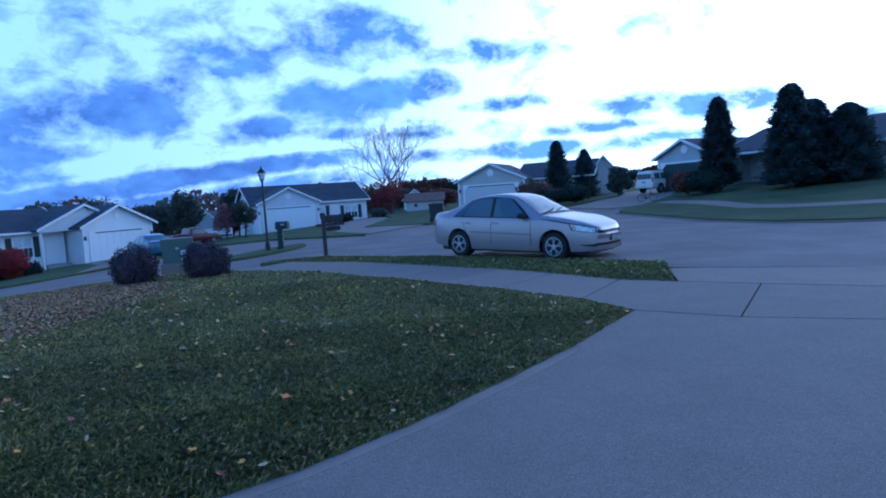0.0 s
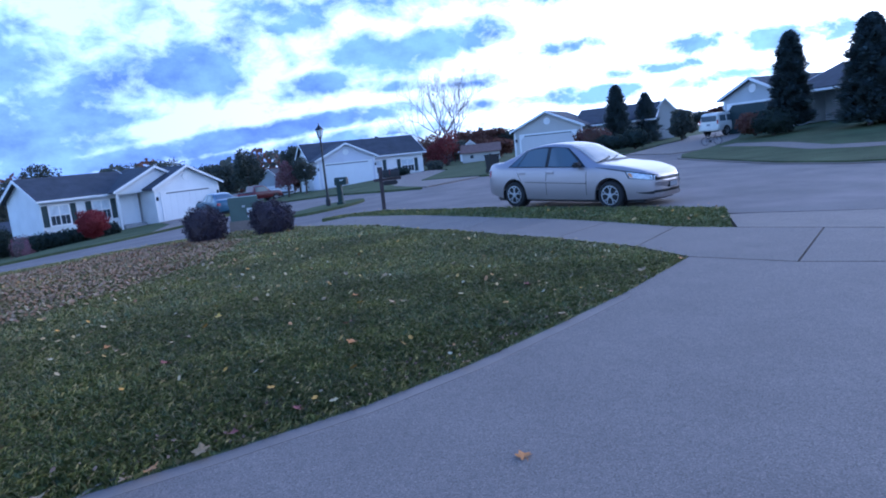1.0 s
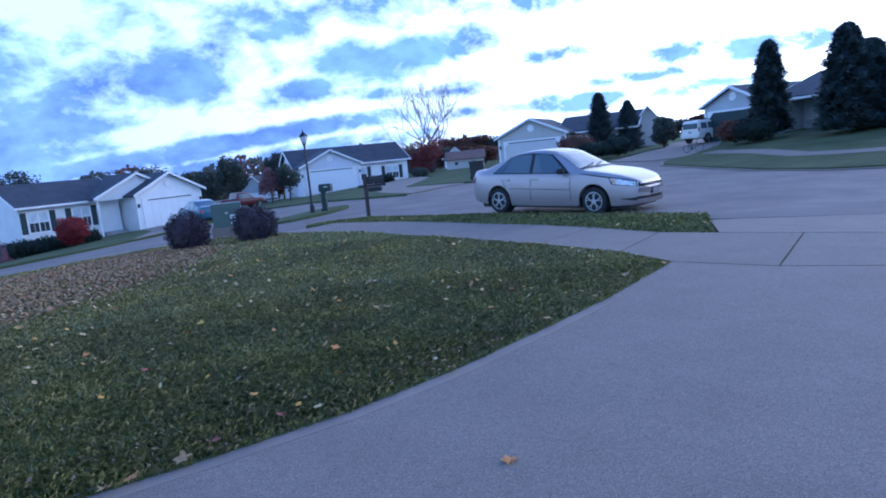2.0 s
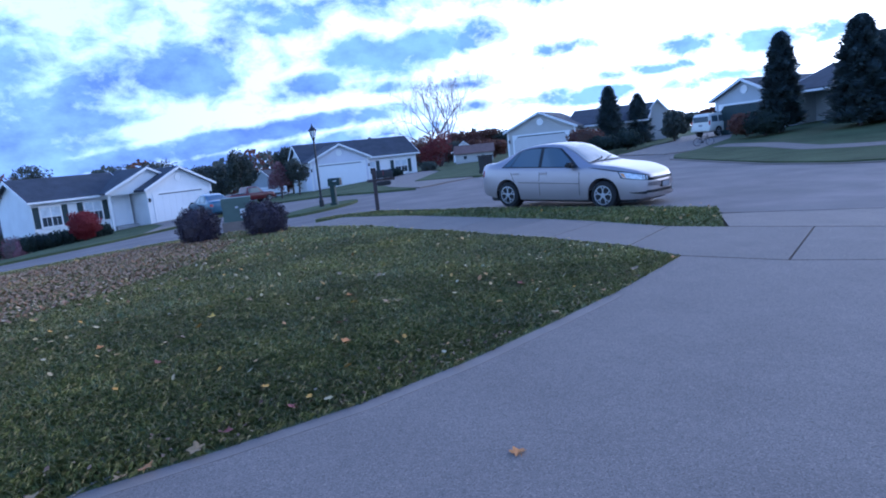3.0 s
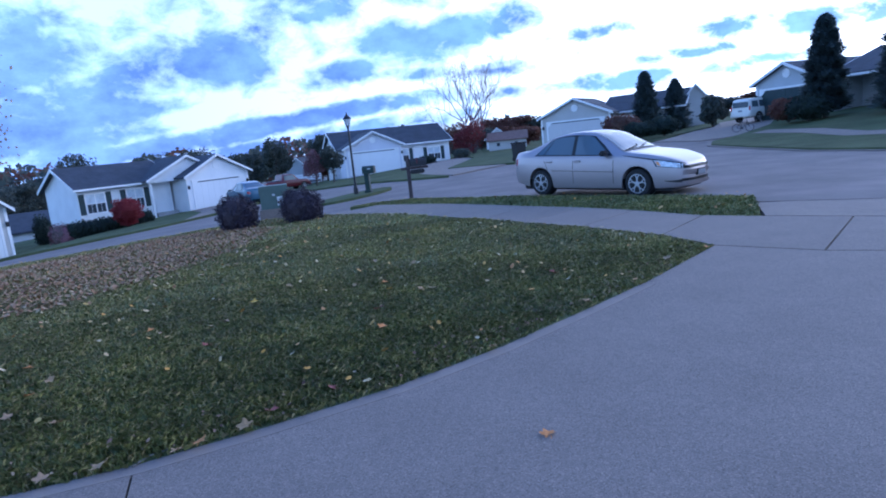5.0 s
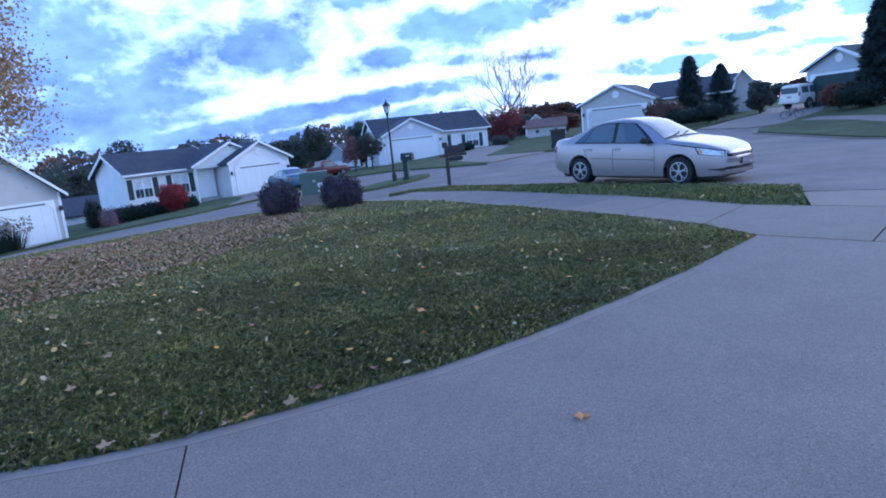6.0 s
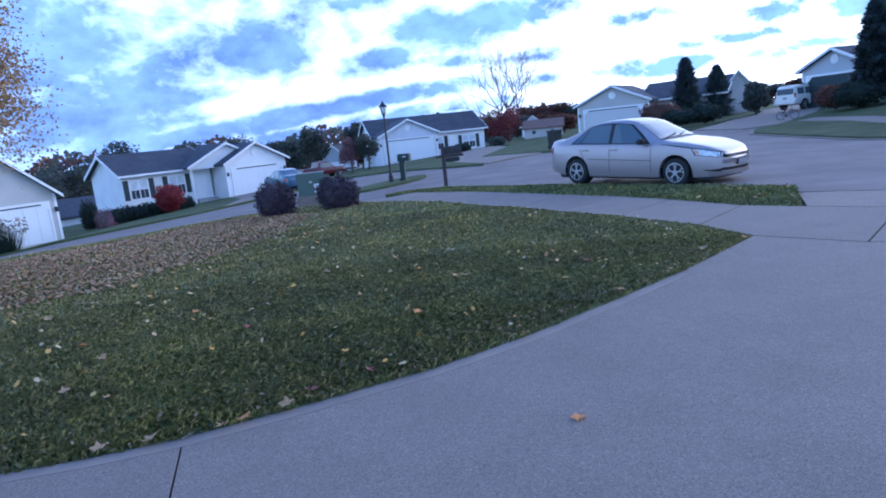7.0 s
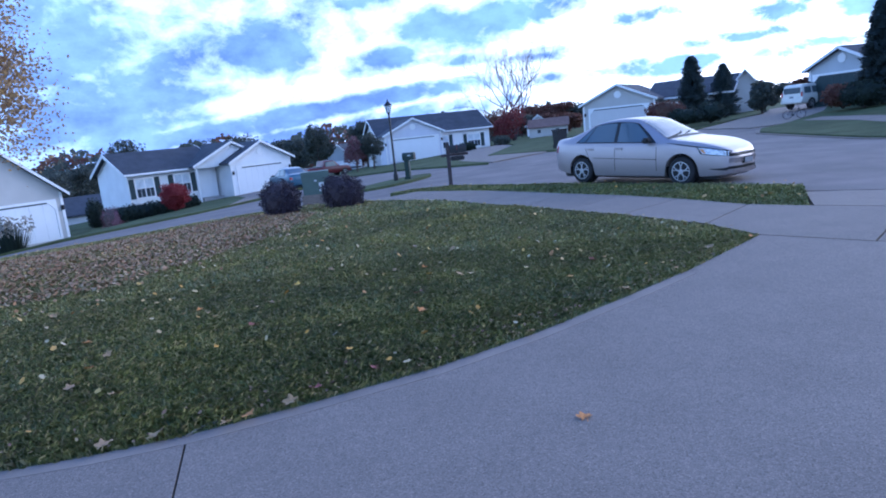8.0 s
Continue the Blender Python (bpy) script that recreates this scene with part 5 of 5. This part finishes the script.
    part("bed_well", box(-2.55, -0.72, 1.05, -0.95, 0.72, 1.215), M["black_plastic"], v)
    part("windscreen", sh.across(0.68, 1.12, 0.9, 0.01), M["windscreen"], v)
    for s in (-1, 1):
        part("tail_light", box(-2.72, s * 0.82 - 0.06, 0.80, -2.66, s * 0.82 + 0.06, 1.10, 0.01), M["red_lens"], v)
    return v


suv(stand(26.15, 43.8, 24), "cream sport utility vehicle parked in the driveway").scale = (0.86, 0.86, 0.86)
pickup(stand(-9.95, 59.2, 40), "dark red pickup truck parked behind the transformer box").scale = (0.85, 0.85, 0.85)
BLUE = saloon(stand(-9.64, 42.1, 122), "blue saloon parked in front of the white garage", M["blue_paint"])


def trailer(x, y, z, turn):
    t = thing("trailer", pose(x, y, z, 0, 0, turn), "low white-railed utility trailer behind the pickup", "trailer")
    part("deck", box(-1.4, -0.8, 0.50, 1.4, 0.8, 0.60), M["dark_wood"], t)
    for z0 in (0.75, 0.95, 1.15):
        for s in (-1, 1):
            part("rail", box(-1.4, s * 0.80 - 0.02, z0, 1.4, s * 0.80 + 0.02, z0 + 0.07), M["white_trim"], t)
    for xa in (-1.35, 0, 1.35):
        for s in (-1, 1):
            part("post", box(xa - 0.03, s * 0.84 - 0.03, 0.45, xa + 0.03, s * 0.84 + 0.03, 1.25), M["white_trim"], t)
    for s in (-1, 1):
        wheel(0, s * 0.95, t, r=0.32, w=0.2, s=s)


trailer(-8.8, 65.45, -1.69, 10)


# ---- sheds and distant houses ----
def shed(x, y, z, turn):
    t = thing("shed", pose(x, y, z, 0, 0, turn), "small beige garden shed with a brown roof", "shed")
    gable_block(0, 4.2, 0, 3.0, 1.7, 0.8, "x", M["siding_tan"], t)
    rake_roof("roof", 0, 4.2, 0, 3.0, 1.7, 0.8, 0.2, t, "x", M["brick_red"], 0.1)
    for xa in (0.9, 2.9):
        part("window", box(xa, -0.04, 1.05, xa + 0.35, -0.002, 1.4), M["pane"], t)


shed(10.86, 71.18, -0.80, -12)


def far_house(x, y, z, turn, w, d, eave, rise, siding, label, along="y"):
    h = thing("house", pose(x, y, z, 0, 0, turn), label, "house", "houses round the street")
    gable_block(0, w, 0, d, eave, rise, along, siding, h)
    rake_roof("roof", 0, w, 0, d, eave, rise, 0.3, h, along, M["shingle"])
    if along == "y":
        rake_boards(0, w, 0, eave, rise, 0.3, h)
    if w > 3.5:
        house_window(w / 2, -0.004, 0.9, 1.2, 1.2, h, False)
    return h


far_house(25.55, 54.30, 0.27, -27, 2.0, 2.6, 2.5, 1.2, M["siding_tan"], "white gabled house end with a lit wall lamp")
far_house(-17.6, 102.73, -3.6, -18, 5.5, 8, 2.3, 2.4, M["siding_grey"], "distant grey house with a steep gable")
far_house(12.70, 85.06, -1.09, -10, 3.0, 5, 2.2, 1.2, M["siding_white"], "distant small white gabled house")
far_house(-31.97, 53.12, -4.72, 40, 12, 7, 2.4, 1.3, M["siding_white"], "white house behind the tan garage", "x")

M["warm_bulb"] = glowing("warm_bulb", (1.0, 0.95, 0.85), 9.0)
lamp = thing("wall_lamp", pose(26.00, 51.84, 1.32), "small lit wall lamp on the white house", "lamp")
part("bulb", lathe([(0.01, -0.10), (0.07, -0.05), (0.09, 0), (0.07, 0.05), (0.01, 0.10)], 12), M["warm_bulb"], lamp)
part("bracket", box(-0.03, 0.05, -0.03, 0.03, 1.2, 0.03), M["black_metal"], lamp)


# ---- garden shrubs ----
def hedge(x, y, z, turn, w, d, h, seed, label):
    lobes = [(-w / 2 + (k + 0.5) * w / 9, 0, h * 0.48, w / 8, d / 2, h * 0.52) for k in range(9)]
    s = shrub(x, y, z, w / 2, d / 2, h, M["hedge_leaf"], label, 3000, 0.12, seed, lobes, "hedge", "hedge")
    s.matrix_basis = pose(x, y, z, 0, 0, turn)
    return s


hedge(-18.05, 39.27, -1.93, 46, 3.1, 1.2, 1.05, 31, "low clipped dark hedge under the window")
hedge(-16.63, 41.81, -1.89, 46, 1.8, 1.1, 0.95, 32, "low clipped dark hedge beside the red bush")
shrub(-21.8, 40.5, -2.45, 0.55, 0.55, 2.0, M["hedge_leaf"], "narrow dark evergreen at the house corner", 1600, 0.14, 33)
M["pink_leaf"] = leaf_material("pinkish_foliage", ((0.16, 0.06, 0.08), (0.24, 0.12, 0.13), (0.12, 0.09, 0.08)))
shrub(-19.6, 38.3, -2.40, 0.75, 0.7, 1.5, M["pink_leaf"], "thin pinkish shrub by the gable wall", 1400, 0.10, 34)
shrub(3.3, 62.6, -0.57, 0.9, 0.7, 0.75, M["hedge_leaf"], "dark low shrub by the front windows", 1200, 0.18, 35)
shrub(6.9, 63.6, -0.42, 0.8, 0.7, 0.95, M["dark_leaf"], "leafy shrub by the front windows", 1200, 0.18, 36)
shrub(17.18, 46.96, 0.42, 1.4, 1.2, 1.6, M["rust_leaf"], "russet shrub in front of the beige house", 1500, 0.18, 37)
shrub(18.14, 45.52, 0.38, 1.3, 1.1, 1.0, M["hedge_leaf"], "low dark shrub under the spruce", 1500, 0.16, 38)
shrub(20.01, 45.82, 0.31, 1.0, 1.0, 1.3, M["hedge_leaf"], "low dark shrub under the spruce", 1500, 0.16, 39)
shrub(22.74, 35.31, 0.65, 1.0, 0.9, 1.2, M["rust_leaf"], "dark reddish shrub before the shaded garage", 1600, 0.16, 40)
shrub(23.00, 33.94, 0.62, 1.1, 1.0, 1.3, M["hedge_leaf"], "dark shrub before the shaded garage", 1600, 0.16, 41)


def grass_tuft(x, y, z, r, h, seed):
    g = np.random.default_rng(seed)
    t = thing("ornamental_grass", pose(x, y, z), "tall tuft of pale plumed ornamental grass", "grass tuft")
    n = 900
    a, q = g.uniform(0, 6.28, n), g.uniform(0, 1, n)
    base = np.stack([0.3 * r * q * np.cos(a), 0.3 * r * q * np.sin(a), np.zeros(n)], 1)
    tip = np.stack([r * q * np.cos(a), r * q * np.sin(a), h * g.uniform(0.6, 1.0, n)], 1)
    side = np.stack([-np.sin(a), np.cos(a), 0 * a], 1) * 0.02
    v = np.stack([base - side, base + side, tip], 1).reshape(-1, 3)
    quick_mesh("blades", v, np.arange(n * 3).reshape(n, 3), M["hedge_leaf"], t)
    c = tip[: n // 3] + g.normal(size=(n // 3, 3)) * 0.05 + np.array([0, 0, 0.1])
    v, f = scatter_leaves(g, c, 0.22, 0.35)
    quick_mesh("plumes", v, f, M["straw"], t)


M["straw"] = leaf_material("straw_plumes", ((0.20, 0.17, 0.13), (0.32, 0.28, 0.22)))
grass_tuft(-18.59, 27.27, -2.13, 1.1, 1.8, 51)


def far_woods():
    """Low belt of distant woodland along the skyline."""
    g = np.random.default_rng(88)
    for tone, count in (("d", 9000), ("r", 5000)):
        az = np.radians(g.uniform(-48, 24, count))
        d = g.uniform(118, 150, count)
        top = 3.2 + 1.1 * np.sin(az * 37 + 1) + 0.8 * np.sin(az * 83 + (2 if tone == "r" else 0))
        z = -3.5 + (top + 3.5) * g.uniform(0, 1, count) ** 0.7
        c = np.stack([d * np.sin(az), d * np.cos(az), z], 1)
        v, f = scatter_leaves(g, c, 1.1, 0.8)
        ob = quick_mesh("distant_woods", v, f, LEAF_OF[tone][0])
        tagged(ob, "distant belt of dark autumn woodland" if tone == "d" else "distant belt of russet autumn woodland", "woods", "", "stuff")


far_woods()
round_tree(-5.3, 56.0, -1.2, 3.4, 1.0, 71, "dark leafy tree beside the white garage", M["dark_leaf"], n=4200, size=0.16)
round_tree(-6.8, 55.9, -1.3, 3.3, 1.1, 72, "russet autumn tree beside the white garage", M["pink_leaf"], n=3000, size=0.15)


# ---- grass blades and fallen leaves ----
M["blade"] = leaf_material("grass_blades", ((0.12, 0.138, 0.050), (0.18, 0.198, 0.070), (0.235, 0.245, 0.088), (0.30, 0.28, 0.115), (0.42, 0.345, 0.19)), 0.55, patch=True)
M["dry_blade"] = leaf_material("dry_grass_blades", ((0.25, 0.24, 0.095), (0.34, 0.305, 0.12), (0.43, 0.355, 0.17), (0.49, 0.40, 0.23), (0.29, 0.29, 0.10)), 0.6, patch=True)
M["litter"] = leaf_material("fallen_leaf", ((0.25, 0.13, 0.07), (0.37, 0.20, 0.09), (0.44, 0.27, 0.14), (0.36, 0.165, 0.065), (0.52, 0.37, 0.22), (0.17, 0.085, 0.05), (0.44, 0.215, 0.08)), 0.7)
M["pale_litter"] = leaf_material("pale_fallen_leaf", ((0.52, 0.37, 0.17), (0.52, 0.41, 0.24), (0.58, 0.30, 0.05), (0.42, 0.20, 0.08), (0.56, 0.38, 0.10)), 0.7)

M["edge_litter"] = leaf_material("dry_scraps", ((0.20, 0.11, 0.07), (0.30, 0.19, 0.11), (0.14, 0.06, 0.05), (0.36, 0.27, 0.16)), 0.8)


def inside(poly, p):
    """Which of the points (n x 2) lie in the outline."""
    ok = np.zeros(len(p), bool)
    x, y = p[:, 0], p[:, 1]
    n = len(poly)
    for i in range(n):
        (x0, y0), (x1, y1) = poly[i], poly[(i + 1) % n]
        if y0 != y1:
            c = ((y0 > y) != (y1 > y)) & (x < (x1 - x0) * (y - y0) / (y1 - y0) + x0)
            ok ^= c
    return ok


def sample(rng, poly, per_m2, keep=None):
    a = np.array(poly)
    lo, hi = a.min(0), a.max(0)
    n = int(per_m2 * np.prod(hi - lo))
    p = rng.uniform(lo, hi, (n, 2))
    p = p[inside(poly, p)]
    return p if keep is None else p[keep(p)]


def ground_z(p, off):
    return np.array([land(x, y) + off(x, y) for x, y in p])


def blades(rng, p, length, width):
    n = len(p)
    clump = np.array([noise.noise(Vector((x * 1.7, y * 1.7, 5.0))) for x, y in p])
    z = ground_z(p, swell)
    a = rng.uniform(0, 2 * np.pi, n)
    l = length * rng.uniform(0.5, 1.2, n) * (1 + 0.3 * clump)
    lean = rng.uniform(0.2, 1.1, n)
    base = np.stack([p[:, 0], p[:, 1], z - 0.004], 1)
    d = np.stack([np.cos(a), np.sin(a), 0 * a], 1)
    s = np.stack([-np.sin(a), np.cos(a), 0 * a], 1) * (width * rng.uniform(0.6, 1.3, n))[:, None]
    mid = base + d * (l * lean * 0.35)[:, None] + np.array([0, 0, 1.0]) * (l * 0.6)[:, None]
    tip = base + d * (l * lean)[:, None] + np.array([0, 0, 1.0]) * (l * np.maximum(0.25, 1 - 0.45 * lean))[:, None]
    v = np.stack([base - s, base + s, mid + s * 0.7, tip, mid - s * 0.7], 1).reshape(-1, 3)
    return v


def turf(name, poly, bands, seed, label, mat="blade"):
    g = np.random.default_rng(seed)
    vs = []
    for near, far, per, length, width in bands:
        p = sample(g, poly, per, lambda q: (np.hypot(q[:, 0], q[:, 1]) >= near) & (np.hypot(q[:, 0], q[:, 1]) < far))
        if len(p):
            vs.append(blades(g, p, length, width))
    v = np.concatenate(vs)
    ob = quick_mesh(name, v, np.arange(len(v)).reshape(-1, 5), M[mat])
    tagged(ob, label, "grass", "", "stuff")


turf("grass_blades", LAWN, ((2.5, 4.2, 5200, 0.062, 0.0017), (4.2, 5.4, 3700, 0.060, 0.0020), (5.4, 8.0, 1900, 0.058, 0.0028), (8.0, 13.0, 500, 0.058, 0.0048), (13.0, 22.0, 150, 0.06, 0.008)), 61, "short mown autumn grass, green mixed with straw")
turf("dry_grass_blades", LAWN, ((3.0, 4.2, 250, 0.055, 0.0026), (4.2, 5.4, 500, 0.055, 0.0030), (5.4, 6.5, 850, 0.056, 0.0034), (6.5, 8.0, 1300, 0.056, 0.0034), (8.0, 13.0, 950, 0.058, 0.0048), (13.0, 22.0, 380, 0.06, 0.008)), 63, "drier straw-tinged grass among the green", "dry_blade")
turf("verge_grass", VERGE, ((7.0, 12.5, 1100, 0.06, 0.0045), (12.5, 20.0, 600, 0.06, 0.0065)), 62, "short mown autumn grass on the verge")


def flat_leaves(name, p, size, mat, rng, lift, label):
    """Curled four-cornered leaves lying about on the turf."""
    n = len(p)
    z = ground_z(p, swell) + lift + rng.uniform(0, 0.018, n)
    a = rng.uniform(0, 2 * np.pi, n)
    s = size * rng.uniform(0.55, 1.25, n)
    tx, ty = rng.normal(0, 0.35, n), rng.normal(0, 0.35, n)
    shape = np.array([(-0.5, 0.0), (-0.22, 0.36), (0.02, 0.20), (0.18, 0.46), (0.30, 0.14), (0.55, 0.0), (0.30, -0.16), (0.16, -0.44), (0.0, -0.20), (-0.24, -0.34)])
    k = len(shape)
    curl = 0.28 * (shape ** 2).sum(1)
    x = shape[None, :, 0] * s[:, None]
    y = shape[None, :, 1] * s[:, None]
    c, q = np.cos(a)[:, None], np.sin(a)[:, None]
    v = np.stack([p[:, :1] + x * c - y * q, p[:, 1:] + x * q + y * c, z[:, None] + x * tx[:, None] + y * ty[:, None] + curl[None] * s[:, None] * rng.uniform(0.2, 1.2, n)[:, None]], 2)
    ob = quick_mesh(name, v.reshape(-1, 3), np.arange(n * k).reshape(n, k), mat)
    return tagged(ob, label, "leaves", "", "stuff")


g = np.random.default_rng(71)
CARPET = [(-11.5, 11.0), (-8.6, 14.6), (-6.6, 17.6), (-4.8, 18.2), (-3.0, 15.6), (-2.9, 12.0), (-3.6, 9.4), (-4.4, 7.9), (-5.6, 7.2), (-9, 7.0), (-12, 8)]
p = sample(g, CARPET, 330)
flat_leaves("leaf_carpet", p, 0.047, M["litter"], g, 0.045, "thick carpet of brown and orange fallen leaves")
EDGE = [(-9, 6.2), (-4.4, 6.6), (-3.0, 8.2), (-1.6, 11.5), (-1.2, 15.5), (-3.5, 18.4), (-6, 18.5), (-10, 12)]
p = sample(g, EDGE, 20.0)
flat_leaves("scattered_leaf_drift", p, 0.055, M["litter"], g, 0.05, "loose drift of brown fallen leaves")
p = sample(g, LAWN, 8.0)
p = p[(np.hypot(p[:, 0], p[:, 1]) > 6.2) | (g.uniform(0, 1, len(p)) < 0.4)]
flat_leaves("scattered_lawn_litter", p, 0.054, M["pale_litter"], g, 0.052, "pale and yellow leaves scattered on the lawn")
p = sample(g, VERGE, 2.6)
flat_leaves("scattered_verge_litter", p, 0.065, M["pale_litter"], g, 0.07, "pale leaves scattered on the verge")
DRIVE_EDGE = [(-7, 2.6), (-2.4, 3.05), (0, 4.05), (3.7, 7.0), (3.45, 7.25), (-0.2, 4.45), (-2.5, 3.45), (-7, 3.0)]
p = sample(g, DRIVE_EDGE, 95)
p = p[inside(LAWN, p)]
flat_leaves("scattered_edge_litter", p, 0.026, M["edge_litter"], g, 0.03, "small dry scraps of leaf and straw along the drive's edge")

TONES = {"o": (0.50, 0.20, 0.05), "p": (0.35, 0.215, 0.095), "y": (0.62, 0.36, 0.06), "r": (0.26, 0.07, 0.05), "t": (0.33, 0.21, 0.11)}
for key in TONES:
    M["leaf_" + key] = material("fallen_leaf_" + key, TONES[key], 0.7, vary=0.3, scale=25, fine=120, bump=0.2, dist=0.002)
WORDS = {"o": "orange", "p": "pale buff", "y": "yellow", "r": "dark red", "t": "tan"}


def maple_leaf(x, y, tone, k):
    """A five-lobed leaf with a curl and a stalk."""
    r = random.Random(k)
    size = r.uniform(0.038, 0.055)
    bm = bmesh.new()
    n = 30
    rim = []
    for i in range(n):
        a = 2 * math.pi * i / n
        lobe = 0.55 + 0.45 * abs(math.cos(2.5 * a)) ** 1.5 + 0.06 * math.cos(11 * a)
        if math.cos(a) < -0.9:
            lobe *= 0.5
        rr = size * lobe
        z = 0.25 * rr * rr / size * (0.5 + 0.8 * math.sin(a * 2 + k))
        rim.append(bm.verts.new((rr * math.cos(a), rr * math.sin(a), z + 0.008)))
    c = bm.verts.new((0, 0, 0.004))
    for i in range(n):
        bm.faces.new((c, rim[i], rim[(i + 1) % n]))
    tube(bm, [(-size * 0.3, 0, 0.006), (-size * 0.9, size * 0.1, 0.012), (-size * 1.25, size * 0.25, 0.004)], [0.0018, 0.0015, 0.001], 4)
    on_turf = not (x > 0.6 and y < 3.3)
    z = land(x, y) + (0.045 if on_turf else 0.001)
    ob = part("maple_leaf", bm, M["leaf_" + tone])
    ob.matrix_basis = pose(x, y, z, r.uniform(-18, 18) if on_turf else 0, r.uniform(-18, 18) if on_turf else 0, r.uniform(0, 360))
    tagged(ob, WORDS[tone] + (" fallen maple leaf lying on the grass" if on_turf else " fallen maple leaf lying on the concrete drive"), "leaf", "fallen maple leaves")


LEAVES = "-.23 5.32 o .27 6.56 p .16 6.58 p -.18 6.74 y -.23 7.11 o -.28 5.97 r -2.49 6.19 o -2.33 6.02 p -1.66 6.91 y -1.79 6.2 t -1.74 5.41 r -3.21 5.39 o -2.82 4.98 p -2.72 4.26 t -1.71 3.33 p -1.98 3.27 t -1.23 3.47 o -1.33 3.4 p -1.01 3.61 p -.55 4.04 r -.89 3.79 r .65 3.1 o 3.46 6.94 o 1.58 6.6 r -2.8 4.66 o -2.29 4.04 p -4.23 6.62 p 1.03 8.37 p .13 8.13 p -.57 7.12 p -.38 8.59 t -1.77 8.52 t -1.39 7.58 p 2.84 6.62 t .58 4.45 p 1.55 5.32 p".split()
for k in range(0, len(LEAVES), 3):
    maple_leaf(float(LEAVES[k]), float(LEAVES[k + 1]), LEAVES[k + 2], k)
twig = part("twig", tube_part([(-1.56, 3.36, 0.006), (-1.50, 3.44, 0.016), (-1.42, 3.51, 0.010)], [0.006, 0.005, 0.003], 6), M["straw"])
tagged(twig, "short pale straw twig at the drive's edge", "twig")


# ---- concrete slabs of the near driveway and pavement ----
def shrink(poly, gap):
    """Pull an outline in by a joint's half width."""
    c = Vector((sum(p[0] for p in poly) / len(poly), sum(p[1] for p in poly) / len(poly)))
    out, n = [], len(poly)
    for i in range(n):
        a, b, d = Vector(poly[i - 1]), Vector(poly[i]), Vector(poly[(i + 1) % n])
        e1, e2 = (b - a).normalized(), (d - b).normalized()
        n1, n2 = Vector((-e1.y, e1.x)), Vector((-e2.y, e2.x))
        if n1.dot(c - b) + n2.dot(c - b) < 0:
            n1, n2 = -n1, -n2
        m = (n1 + n2)
        m = m.normalized() if m.length > 1e-6 else n1
        out.append(tuple(b + m * gap / max(0.5, m.dot(n1))))
    return out


def fall(x, y):
    """The apron drops to the gutter."""
    along = (x * 0.72 + y * 0.69) - 9.85
    return -0.09 * max(0.0, min(1.0, along / 2.0))


DRIVE_SLABS = [
    [(-1.56, 3.38), (-0.94, 3.64), (-0.15, 4.02), (0.62, 4.52), (1.54, 5.25), (2.28, 5.87), (3.68, 7.2), (4.42, 6.30), (5.54, 5.5), (8.6, 2.6), (6.2, -3.0), (0.2, -3.0)],
    [(-1.56, 3.38), (0.2, -3.0), (-6, -3.0), (-12, -2.0), (-12, 2.55), (-6, 2.75), (-2.49, 3.17), (-2.07, 3.24)],
]
driveway = drape("driveway", [(-12, 2.5), (-6, 2.7), (-2.4, 3.1), (0, 4.1), (3.5, 6.9), (8.4, 2.5), (6.1, -2.9), (-12, -2.9)], -0.05, 0.2, M["joint"], 2.0, "wide pale concrete driveway with tooled joints", category="driveway")
for poly in DRIVE_SLABS:
    drape("slab", shrink(poly, 0.006), 0.0, 0.08, M["concrete"], 1.0, parent=driveway)

NEAR = [(8.6, 2.6), (5.54, 5.5), (4.42, 6.30), (3.68, 7.2), (3.49, 8.23), (2.82, 9.75), (2.17, 10.9), (1.62, 11.97), (0.06, 14.97), (-1.95, 17.65)]
FAR = [(9.6, 4.3), (7.2, 6.7), (6.0, 7.97), (5.24, 8.78), (4.67, 9.46), (4.13, 10.85), (3.53, 12.11), (2.71, 13.44), (1.3, 16.1), (-0.6, 18.75)]
pavement = drape("pavement", ribbon(NEAR, FAR), -0.05, 0.2, M["joint"], 1.5, "curving concrete pavement in slabs", category="pavement")
for i in range(len(NEAR) - 1):
    quad = [NEAR[i], NEAR[i + 1], FAR[i + 1], FAR[i]]
    if i == 2:
        continue
    if i == 3:
        quad = [NEAR[2], NEAR[3], NEAR[4], FAR[4], FAR[3], FAR[2]]
    cut = 2 if i >= 7 else 1
    for k in range(cut):
        mix = lambda p, q, f: (p[0] + (q[0] - p[0]) * f, p[1] + (q[1] - p[1]) * f)
        q = quad if cut == 1 else [mix(NEAR[i], NEAR[i + 1], k / 2), mix(NEAR[i], NEAR[i + 1], (k + 1) / 2), mix(FAR[i], FAR[i + 1], (k + 1) / 2), mix(FAR[i], FAR[i + 1], k / 2)]
        drape("slab", shrink(q, 0.012 if i < 5 else 0.006), 0.004, 0.06, M["concrete"], 1.0, parent=pavement)
APRON = [(5.28, 8.82), (6.42, 11.02), (7.6, 10.05), (9.1, 8.85), (12.2, 6.0), (9.7, 4.4), (7.2, 6.78), (6.02, 8.03)]
apron = drape("driveway_apron", shrink(APRON, 0.012), fall, 0.2, M["concrete"], 0.7, "concrete apron sloping down to the gutter", category="driveway")

EDGE_BAND = LAWN_EDGE[1:]
INNER = [(x + 0.075, y - 0.095) for x, y in EDGE_BAND]
drape("edge_band", ribbon(EDGE_BAND[:-1], INNER[:-1]), 0.003, 0.02, M["pale_concrete"], 1.0, parent=driveway)
